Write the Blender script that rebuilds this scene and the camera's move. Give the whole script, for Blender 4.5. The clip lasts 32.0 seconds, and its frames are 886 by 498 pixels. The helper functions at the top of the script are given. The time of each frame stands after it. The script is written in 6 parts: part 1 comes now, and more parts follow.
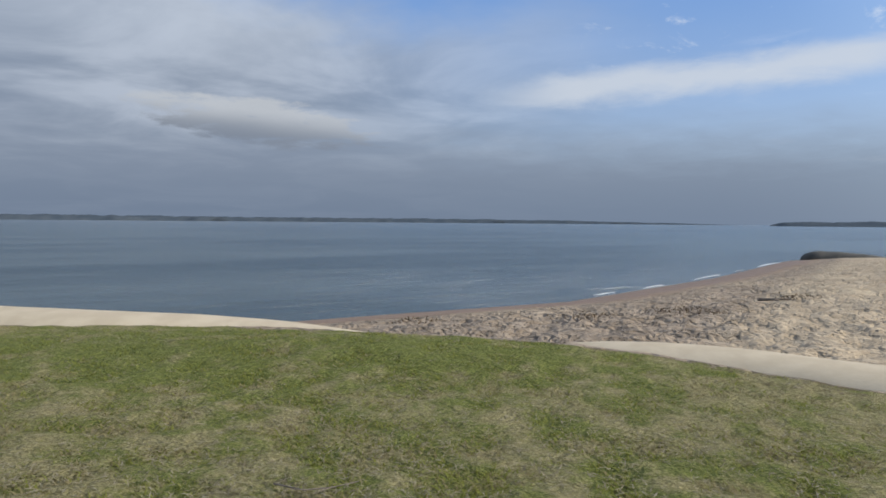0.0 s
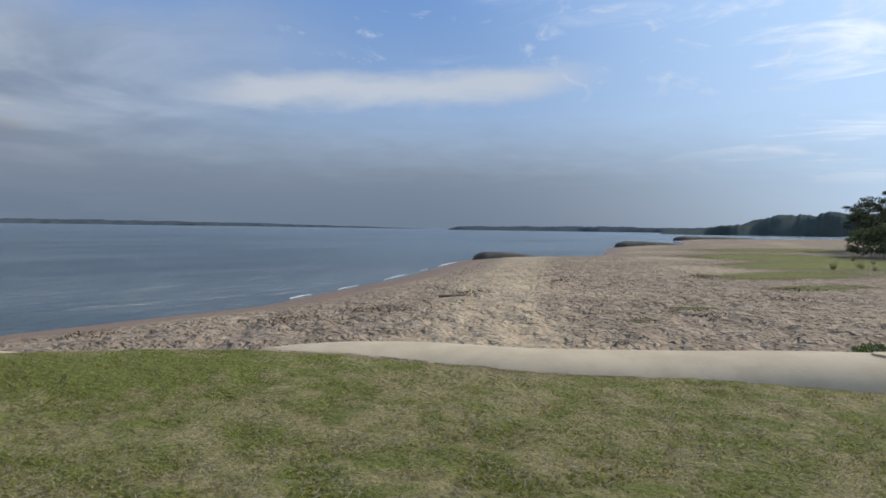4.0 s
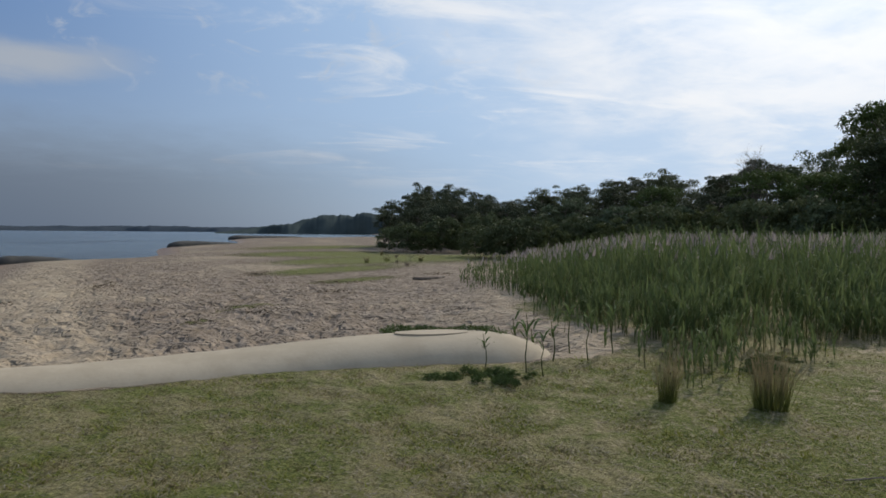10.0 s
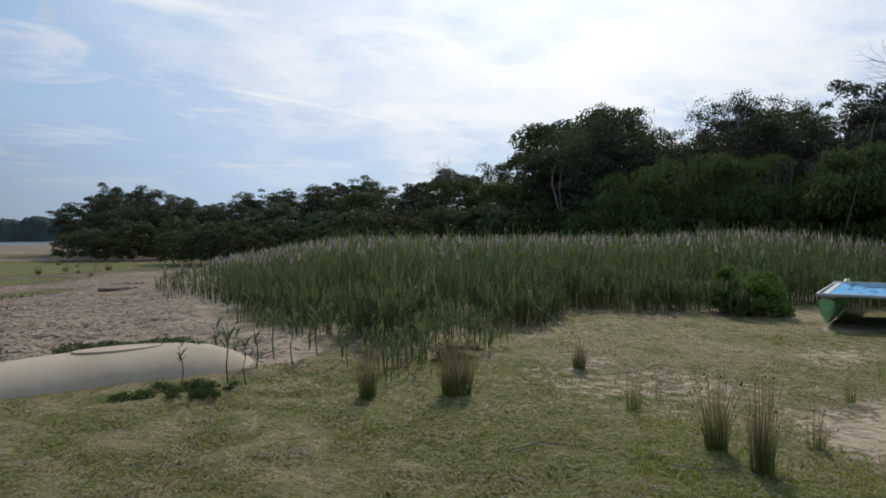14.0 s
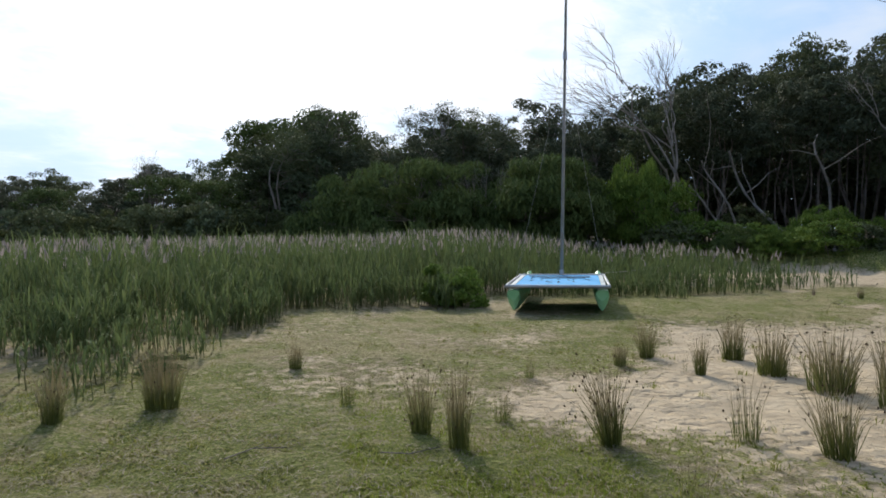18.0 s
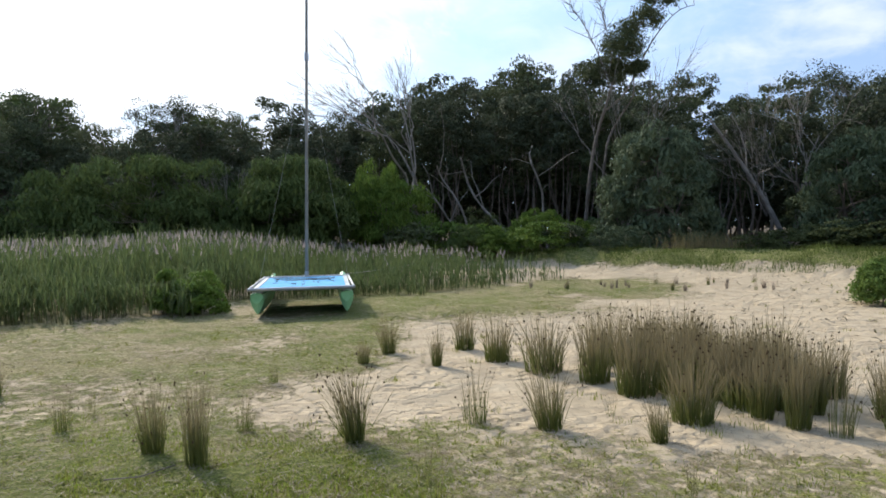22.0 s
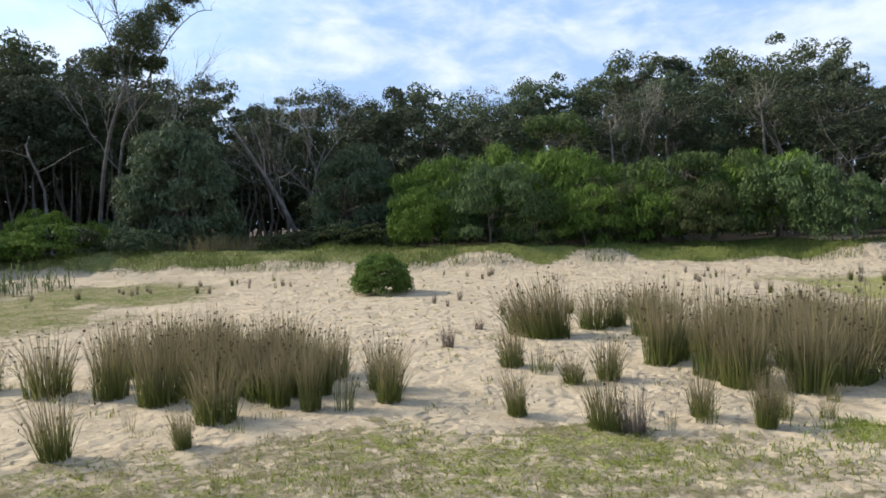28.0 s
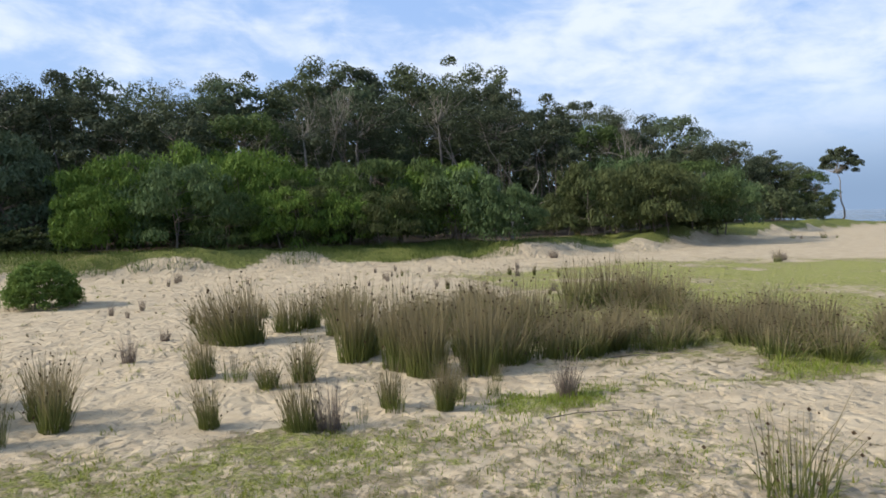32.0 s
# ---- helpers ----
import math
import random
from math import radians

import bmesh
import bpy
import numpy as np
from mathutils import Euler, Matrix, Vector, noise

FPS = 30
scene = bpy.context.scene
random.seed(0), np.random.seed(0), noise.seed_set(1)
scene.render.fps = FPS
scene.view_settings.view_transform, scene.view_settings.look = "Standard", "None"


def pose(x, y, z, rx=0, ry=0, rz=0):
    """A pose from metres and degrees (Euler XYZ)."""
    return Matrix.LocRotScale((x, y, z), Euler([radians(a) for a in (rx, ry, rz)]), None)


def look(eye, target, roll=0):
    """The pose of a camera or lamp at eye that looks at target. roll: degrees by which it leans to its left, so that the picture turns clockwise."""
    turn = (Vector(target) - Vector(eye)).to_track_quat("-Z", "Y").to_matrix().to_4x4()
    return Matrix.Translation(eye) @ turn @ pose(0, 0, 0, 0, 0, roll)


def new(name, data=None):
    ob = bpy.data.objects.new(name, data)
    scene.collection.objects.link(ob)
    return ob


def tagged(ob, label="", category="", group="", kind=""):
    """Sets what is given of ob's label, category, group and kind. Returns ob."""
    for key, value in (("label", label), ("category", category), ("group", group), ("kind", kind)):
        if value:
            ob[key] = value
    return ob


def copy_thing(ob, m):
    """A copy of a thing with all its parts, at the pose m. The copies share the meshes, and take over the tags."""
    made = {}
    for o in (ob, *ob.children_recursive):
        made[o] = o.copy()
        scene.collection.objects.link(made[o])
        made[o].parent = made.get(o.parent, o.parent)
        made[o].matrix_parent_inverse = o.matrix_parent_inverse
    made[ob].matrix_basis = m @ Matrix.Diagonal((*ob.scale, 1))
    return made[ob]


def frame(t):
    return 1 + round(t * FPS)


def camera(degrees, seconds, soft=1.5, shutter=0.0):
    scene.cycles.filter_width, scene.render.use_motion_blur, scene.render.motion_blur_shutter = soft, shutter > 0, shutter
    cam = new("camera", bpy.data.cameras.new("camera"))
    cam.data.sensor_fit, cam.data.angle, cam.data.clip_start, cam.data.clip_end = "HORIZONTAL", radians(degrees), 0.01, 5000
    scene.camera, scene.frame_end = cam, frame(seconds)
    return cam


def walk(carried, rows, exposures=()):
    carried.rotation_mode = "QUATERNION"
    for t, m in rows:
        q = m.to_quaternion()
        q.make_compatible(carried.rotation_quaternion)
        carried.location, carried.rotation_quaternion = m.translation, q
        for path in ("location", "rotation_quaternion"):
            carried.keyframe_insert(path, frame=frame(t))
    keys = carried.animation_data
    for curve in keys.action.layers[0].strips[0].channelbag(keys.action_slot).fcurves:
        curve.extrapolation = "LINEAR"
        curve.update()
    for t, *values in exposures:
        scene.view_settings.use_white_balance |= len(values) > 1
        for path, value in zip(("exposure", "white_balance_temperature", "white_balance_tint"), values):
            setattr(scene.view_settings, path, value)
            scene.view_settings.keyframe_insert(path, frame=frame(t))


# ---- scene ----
cam = camera(66.5, 32.0, 1.7)

PATH = [
    (0, (-0.017, 0.038, 1.601), (-0.2944, 5.0268, 1.4031), 0.45),
    (0.5, (-0.015, 0.042, 1.600), (-0.0928, 5.0383, 1.4204), 0.41),
    (1, (-0.013, 0.049, 1.600), (0.1874, 5.0413, 1.4125), 0.47),
    (1.5, (-0.009, 0.058, 1.599), (0.4812, 5.0310, 1.4169), 0.61),
    (2, (-0.004, 0.070, 1.599), (0.7907, 5.0029, 1.4188), 0.71),
    (2.5, (-0.001, 0.081, 1.598), (1.0844, 4.9585, 1.4207), 0.75),
    (3, (0.002, 0.090, 1.598), (1.3988, 4.8881, 1.4278), 0.77),
    (3.5, (0.003, 0.098, 1.597), (1.6534, 4.8149, 1.4372), 0.79),
    (5.5, (0.016, 0.117, 1.597), (2.6751, 4.3489, 1.4525), 0.76),
    (6, (0.017, 0.116, 1.598), (2.9476, 4.1649, 1.4578), 0.73),
    (6.5, (0.017, 0.114, 1.598), (3.1661, 3.9957, 1.4632), 0.73),
    (7, (0.017, 0.112, 1.599), (3.3821, 3.8071, 1.4660), 0.74),
    (7.5, (0.016, 0.108, 1.599), (3.5719, 3.6212, 1.4739), 0.72),
    (8, (0.016, 0.103, 1.600), (3.7558, 3.4202, 1.4746), 0.67),
    (8.5, (0.018, 0.097, 1.601), (3.9131, 3.2299, 1.4805), 0.62),
    (9, (0.021, 0.090, 1.602), (4.0676, 3.0246, 1.4844), 0.58),
    (9.5, (0.025, 0.082, 1.603), (4.1877, 2.8499, 1.4857), 0.52),
    (10, (0.030, 0.074, 1.604), (4.2983, 2.6758, 1.4817), 0.47),
    (10.5, (0.035, 0.066, 1.604), (4.3969, 2.5084, 1.4868), 0.40),
    (11, (0.041, 0.059, 1.603), (4.4995, 2.3180, 1.4885), 0.33),
    (11.5, (0.045, 0.051, 1.602), (4.6024, 2.1053, 1.4894), 0.28),
    (12, (0.049, 0.042, 1.600), (4.7185, 1.8272, 1.5000), 0.22),
    (12.5, (0.051, 0.034, 1.598), (4.8226, 1.5238, 1.5007), 0.17),
    (13, (0.051, 0.026, 1.597), (4.8991, 1.2434, 1.5044), 0.12),
    (13.5, (0.049, 0.017, 1.597), (4.9551, 0.9771, 1.5091), 0.04),
    (14, (0.046, 0.009, 1.597), (5.0090, 0.6141, 1.5147), -0.08),
    (14.5, (0.044, 0.001, 1.599), (5.0358, 0.2714, 1.5111), -0.19),
    (15, (0.041, -0.005, 1.600), (5.0396, -0.0903, 1.5003), -0.26),
    (15.5, (0.039, -0.012, 1.602), (5.0262, -0.3494, 1.5044), -0.29),
    (17.5, (0.021, -0.050, 1.603), (4.8743, -1.2482, 1.5052), -0.55),
    (18, (0.019, -0.055, 1.602), (4.8129, -1.4718, 1.5075), -0.61),
    (18.5, (0.016, -0.058, 1.603), (4.7498, -1.6658, 1.5076), -0.70),
    (19, (0.012, -0.061, 1.603), (4.6652, -1.8890, 1.5029), -0.77),
    (19.5, (0.007, -0.065, 1.603), (4.5731, -2.1003, 1.4982), -0.82),
    (20, (0.002, -0.069, 1.603), (4.4813, -2.2885, 1.4982), -0.88),
    (20.5, (-0.002, -0.073, 1.603), (4.3819, -2.4749, 1.4954), -0.96),
    (21, (-0.005, -0.077, 1.602), (4.2332, -2.7271, 1.4923), -1.06),
    (21.5, (-0.007, -0.079, 1.602), (4.0905, -2.9422, 1.4944), -1.13),
    (22, (-0.010, -0.082, 1.602), (3.9428, -3.1416, 1.4892), -1.13),
    (22.5, (-0.013, -0.083, 1.602), (3.7866, -3.3307, 1.4816), -1.14),
    (23, (-0.018, -0.085, 1.602), (3.5448, -3.5907, 1.4817), -1.21),
    (23.5, (-0.024, -0.087, 1.602), (3.3333, -3.7897, 1.4793), -1.30),
    (24, (-0.031, -0.089, 1.602), (3.0627, -4.0150, 1.4668), -1.39),
    (24.5, (-0.036, -0.091, 1.602), (2.8100, -4.1998, 1.4592), -1.46),
    (25, (-0.040, -0.093, 1.601), (2.5442, -4.3713, 1.4540), -1.49),
    (25.5, (-0.042, -0.095, 1.601), (2.2851, -4.5176, 1.4508), -1.50),
    (26, (-0.045, -0.097, 1.600), (2.0257, -4.6450, 1.4451), -1.53),
    (26.5, (-0.047, -0.098, 1.599), (1.7808, -4.7489, 1.4367), -1.56),
    (28.5, (-0.065, -0.100, 1.594), (0.8755, -5.0079, 1.4161), -1.60),
    (29, (-0.067, -0.100, 1.593), (0.6277, -5.0477, 1.4109), -1.60),
    (29.5, (-0.070, -0.098, 1.593), (0.3904, -5.0735, 1.4033), -1.60),
    (30, (-0.072, -0.096, 1.593), (0.1300, -5.0884, 1.4008), -1.60),
    (30.5, (-0.075, -0.093, 1.593), (-0.1526, -5.0888, 1.3958), -1.60),
    (31, (-0.077, -0.090, 1.593), (-0.4794, -5.0695, 1.3833), -1.59),
    (31.5, (-0.078, -0.087, 1.593), (-0.7753, -5.0336, 1.3782), -1.57),
    (32, (-0.078, -0.085, 1.593), (-1.1078, -4.9730, 1.3805), -1.54),
]
EXPOSURES = [(0, 0.42), (3, 0.35), (6, 0.08), (9, -0.15), (13, -0.22), (15.5, 0.02), (19, 0.42), (22, 0.70), (26, 0.76), (29, 0.74), (32, 0.62)]
walk(cam, [(t, look(eye, target, roll)) for t, eye, target, roll in PATH], EXPOSURES)


# ---- light ----
SUN_AZ, SUN_EL = 92.0, 33.0
sun_dir = Vector((math.sin(radians(SUN_AZ)) * math.cos(radians(SUN_EL)), math.cos(radians(SUN_AZ)) * math.cos(radians(SUN_EL)), math.sin(radians(SUN_EL))))
sun_data = bpy.data.lights.new("sun", "SUN")
sun_data.energy, sun_data.angle, sun_data.color = 3.2, radians(1.5), (1.0, 0.93, 0.82)
sun = new("sun", sun_data)
sun.matrix_world = look(sun_dir * 60, (0, 0, 0))


class Nodes:
    """Short hand for building node trees."""

    def __init__(self, tree):
        self.tree = tree
        tree.nodes.clear()

    def put(self, value, socket):
        if isinstance(value, bpy.types.NodeSocket):
            self.tree.links.new(value, socket)
        elif value is not None:
            socket.default_value = value

    def node(self, kind, **settings):
        n = self.tree.nodes.new(kind)
        for key, value in settings.items():
            setattr(n, key, value)
        return n

    def math(self, op, a, b=None, c=None):
        n = self.node("ShaderNodeMath", operation=op)
        for i, v in enumerate((a, b, c)):
            self.put(v, n.inputs[i])
        return n.outputs[0]

    def vec(self, op, a, b=None):
        n = self.node("ShaderNodeVectorMath", operation=op)
        self.put(a, n.inputs[0])
        self.put(b, n.inputs[1])
        return n.outputs["Value"] if op in ("DOT_PRODUCT", "LENGTH") else n.outputs[0]

    def step(self, v, a, b, lo=0.0, hi=1.0):
        n = self.node("ShaderNodeMapRange", interpolation_type="SMOOTHSTEP")
        flip = a > b
        for i, x in enumerate((v, min(a, b), max(a, b), hi if flip else lo, lo if flip else hi)):
            self.put(x, n.inputs[i])
        return n.outputs[0]

    def mix(self, f, a, b, blend="MIX"):
        n = self.node("ShaderNodeMix", data_type="RGBA", blend_type=blend)
        self.put(f, n.inputs[0])
        self.put((*a, 1) if isinstance(a, tuple) else a, n.inputs[6])
        self.put((*b, 1) if isinstance(b, tuple) else b, n.inputs[7])
        return n.outputs[2]

    def noise(self, v, scale, detail=4.0, rough=0.55, warp=0.0):
        n = self.node("ShaderNodeTexNoise")
        self.put(v, n.inputs["Vector"])
        for key, x in (("Scale", scale), ("Detail", detail), ("Roughness", rough), ("Distortion", warp)):
            n.inputs[key].default_value = x
        return n.outputs["Fac"]

    def xyz(self, x, y, z):
        n = self.node("ShaderNodeCombineXYZ")
        for i, v in enumerate((x, y, z)):
            self.put(v, n.inputs[i])
        return n.outputs[0]

    def split(self, v):
        n = self.node("ShaderNodeSeparateXYZ")
        self.put(v, n.inputs[0])
        return n.outputs


def build_sky():
    world = bpy.data.worlds.new("sky")
    scene.world = world
    world.use_nodes = True
    n = Nodes(world.node_tree)
    way = n.node("ShaderNodeTexCoord").outputs["Generated"]
    x, y, z = n.split(way)
    up = n.math("MAXIMUM", z, 0.0)
    az = n.math("ARCTAN2", x, y)
    u = n.math("MULTIPLY", n.math("ADD", az, n.math("MULTIPLY", n.math("LESS_THAN", az, -1.75), 2 * math.pi)), 180 / math.pi)
    el = n.math("MULTIPLY", n.math("ARCSINE", z), 180 / math.pi)
    sky = n.node("ShaderNodeTexSky", sky_type="NISHITA", sun_disc=False, sun_elevation=radians(SUN_EL), sun_rotation=radians(SUN_AZ), altitude=0.0)
    sky.air_density, sky.dust_density, sky.ozone_density = 1.0, 1.2, 1.5
    blue = n.mix(1.0, sky.outputs[0], (0.115, 0.118, 0.125), "MULTIPLY")
    blue = n.mix(0.75, blue, n.mix(n.step(el, 0, 22), (0.42, 0.55, 0.74), (0.165, 0.345, 0.74)))
    blue = n.mix(n.math("MULTIPLY", n.step(u, 112, 150), 0.55), blue, (0.44, 0.62, 0.95))
    near_sun = n.math("MAXIMUM", n.vec("DOT_PRODUCT", way, tuple(sun_dir)), 0.0)
    blue = n.mix(n.step(near_sun, 0.40, 0.88, 0.0, 0.75), blue, (0.64, 0.90, 1.24))
    # a flat cloud layer, seen in perspective
    flat = n.math("ADD", up, 0.13)
    px, py = n.math("DIVIDE", x, flat), n.math("DIVIDE", y, flat)
    p = n.xyz(px, py, 0.0)
    big = n.noise(p, 0.55, 7, 0.56, 0.25)
    fine = n.noise(p, 2.6, 6, 0.6, 0.3)
    wisp = n.noise(n.xyz(n.math("ADD", px, n.math("MULTIPLY", py, 0.9)), n.math("MULTIPLY", n.math("SUBTRACT", py, px), 0.45), 3.1), 2.0, 7, 0.62, 0.8)
    # sun-lit haze round the sun
    glow = n.math("ADD", n.math("MULTIPLY", n.math("POWER", near_sun, 5.0), 0.16), n.math("MULTIPLY", n.math("POWER", near_sun, 22.0), 0.65))
    # how much cloud, by direction
    left = n.step(u, 26, -22)
    right = n.step(u, 112, 150)
    middle = n.math("MULTIPLY", n.step(u, 15, 40), n.step(u, 160, 105))
    # mottled thin layer inland
    pm = n.xyz(n.math("MULTIPLY", u, 0.10), n.math("MULTIPLY", n.math("ADD", el, n.math("MULTIPLY", u, 0.05)), 0.20), 5.0)
    small = n.noise(pm, 1.9, 5, 0.58, 0.3)
    mottle = n.math("ADD", n.math("MULTIPLY", small, 0.38), n.math("ADD", n.math("MULTIPLY", n.noise(pm, 0.5, 3, 0.5), 0.42), n.math("MULTIPLY", fine, 0.20)))
    thin = n.math("MULTIPLY", n.step(mottle, 0.41, 0.63), n.math("MULTIPLY", right, n.step(el, 1.0, 12)))
    # wisps over the bay's far end
    wisps = n.math("MULTIPLY", n.step(n.math("ADD", n.math("MULTIPLY", near_sun, 0.09), n.math("ADD", n.math("MULTIPLY", wisp, 0.6), n.math("MULTIPLY", big, 0.4))), 0.56, 0.72), n.math("MULTIPLY", middle, n.step(el, 2, 8)))
    # small scattered cirrus above the bay
    pc = n.xyz(n.math("ADD", n.math("MULTIPLY", u, 0.11), n.math("MULTIPLY", el, 0.10)), n.math("SUBTRACT", n.math("MULTIPLY", el, 0.24), n.math("MULTIPLY", u, 0.05)), 7.0)
    curl = n.math("MULTIPLY", n.step(n.noise(pc, 2.0, 6, 0.6, 0.9), 0.56, 0.74), n.math("MULTIPLY", n.step(el, 8.5, 13), n.math("MULTIPLY", n.step(u, 4, 14), n.step(u, 78, 60))))
    # the long white streak
    ridge = n.math("ADD", 10.4, n.math("MULTIPLY", u, 0.06))
    off = n.math("ADD", n.math("SUBTRACT", el, ridge), n.math("MULTIPLY", n.math("SUBTRACT", fine, 0.5), 2.6))
    streak = n.math("MULTIPLY", n.step(n.math("ABSOLUTE", off), 1.9, 0.2), n.math("MULTIPLY", n.step(u, -2, 8), n.step(u, 37, 28)))
    # grey deck over the water
    deck = n.math("MULTIPLY", n.step(n.math("ADD", n.math("MULTIPLY", big, 0.8), n.math("ADD", n.math("MULTIPLY", n.step(el, 24, 8), 0.26), n.math("MULTIPLY", n.step(u, 5, -35), 0.16))), 0.46, 0.66), left)
    bank = n.math("MULTIPLY", n.step(n.math("ADD", el, n.math("MULTIPLY", n.math("SUBTRACT", fine, 0.5), 3.0)), 10.0, 3.2), n.step(u, 72, 18))
    # a small cumulus over the far shore
    pu = n.math("DIVIDE", n.math("ADD", u, 18.5), 9.5)
    pe = n.math("DIVIDE", n.math("SUBTRACT", el, n.math("ADD", 8.0, n.math("MULTIPLY", pu, -0.9))), 1.9)
    puff = n.step(n.math("ADD", n.math("ADD", n.math("MULTIPLY", pu, pu), n.math("MULTIPLY", pe, pe)), n.math("MULTIPLY", n.math("SUBTRACT", n.noise(p, 4.5, 6, 0.62, 0.3), 0.5), 3.2)), 1.15, 0.35)
    white = (0.90, 0.93, 0.98)
    grey = n.mix(n.step(n.noise(p, 1.1, 6, 0.55, 0.4), 0.38, 0.66), (0.235, 0.29, 0.385), (0.44, 0.50, 0.60))
    grey = n.mix(n.math("MULTIPLY", n.step(el, 9, 20), 0.55), grey, (0.56, 0.63, 0.74))
    col = n.mix(n.math("MULTIPLY", thin, 0.66), blue, (0.92, 0.96, 1.03))
    col = n.mix(n.math("MULTIPLY", wisps, 0.75), col, n.mix(n.step(near_sun, 0.5, 0.9), white, (1.25, 1.27, 1.3)))
    col = n.mix(n.math("MULTIPLY", curl, 0.45), col, (0.78, 0.83, 0.90))
    veil = n.math("MULTIPLY", n.step(near_sun, 0.76, 0.92), n.step(n.math("ADD", n.math("MULTIPLY", big, 0.6), n.math("MULTIPLY", fine, 0.4)), 0.38, 0.62, 0.12, 0.9))
    col = n.mix(veil, col, (1.22, 1.25, 1.30))
    col = n.mix(deck, col, grey)
    col = n.mix(n.math("MULTIPLY", puff, 0.85), col, n.mix(n.step(pe, -0.8, 0.5), (0.20, 0.225, 0.27), (0.52, 0.55, 0.59)))
    col = n.mix(n.math("MULTIPLY", streak, 0.8), col, (0.62, 0.67, 0.74))
    col = n.mix(n.math("MULTIPLY", bank, 0.92), col, n.mix(n.step(el, 0, 7), (0.165, 0.215, 0.30), (0.235, 0.285, 0.37)))
    col = n.mix(n.math("MULTIPLY", n.step(u, 195, 222), n.step(el, 8, 1)), col, (0.25, 0.36, 0.54))
    col = n.mix(1.0, col, n.mix(glow, (0, 0, 0), (1.0, 0.98, 0.94)), "ADD")
    back = n.node("ShaderNodeBackground")
    n.put(col, back.inputs[0])
    back.inputs[1].default_value = 0.75
    out = n.node("ShaderNodeOutputWorld")
    n.put(back.outputs[0], out.inputs[0])


build_sky()

# ---- materials ----


def material(name):
    m = bpy.data.materials.new(name)
    m.use_nodes = True
    return m, Nodes(m.node_tree)


def finish(n, colour, rough, bump=None, strength=0.3, distance=0.02, metal=0.0, spec=0.3, glow=0.0):
    """A principled surface; glow: the share of light that passes through, for leaves."""
    s = n.node("ShaderNodeBsdfPrincipled")
    n.put((*colour, 1) if isinstance(colour, tuple) else colour, s.inputs["Base Color"])
    n.put(rough, s.inputs["Roughness"])
    s.inputs["Metallic"].default_value, s.inputs["Specular IOR Level"].default_value = metal, spec
    if bump is not None:
        b = n.node("ShaderNodeBump")
        b.inputs["Strength"].default_value, b.inputs["Distance"].default_value = strength, distance
        n.put(bump, b.inputs["Height"])
        n.put(b.outputs[0], s.inputs["Normal"])
    shader = s.outputs[0]
    if glow:
        t = n.node("ShaderNodeBsdfTranslucent")
        n.put((*colour, 1) if isinstance(colour, tuple) else colour, t.inputs[0])
        k = n.node("ShaderNodeMixShader")
        k.inputs[0].default_value = glow
        n.put(shader, k.inputs[1])
        n.put(t.outputs[0], k.inputs[2])
        shader = k.outputs[0]
    out = n.node("ShaderNodeOutputMaterial")
    n.put(shader, out.inputs[0])


def plain(name, a, b, rough=0.7, scale=6.0, bump=0.2, distance=0.01, metal=0.0, spec=0.3):
    """Two tones of one surface, mixed by noise at two scales."""
    m, n = material(name)
    at = n.node("ShaderNodeTexCoord").outputs["Object"]
    one, two = n.noise(at, scale, 5), n.noise(at, scale * 9, 3)
    f = n.math("ADD", n.math("MULTIPLY", n.step(one, 0.35, 0.65), 0.7), n.math("MULTIPLY", two, 0.3))
    finish(n, n.mix(f, a, b), rough, two, bump, distance, metal, spec)
    return m


def leafy(name, dark, light, glow=0.25, rough=0.55, tip=None, tall=1.0):
    """Leaves: each one's tone by chance, each plant's by chance; tip: the colour towards the top of a blade."""
    m, n = material(name)
    one = n.node("ShaderNodeNewGeometry").outputs["Random Per Island"]
    two = n.node("ShaderNodeObjectInfo").outputs["Random"]
    f = n.math("ADD", n.math("MULTIPLY", one, 0.65), n.math("MULTIPLY", two, 0.35))
    c = n.mix(f, dark, light)
    if tip:
        z = n.split(n.node("ShaderNodeTexCoord").outputs["Object"])[2]
        c = n.mix(n.step(n.math("ADD", z, n.math("MULTIPLY", n.math("SUBTRACT", one, 0.5), 0.25 * tall)), 0.06 * tall, 0.68 * tall), c, tip)
    finish(n, c, 0.7, glow=glow, spec=0.08)
    return m


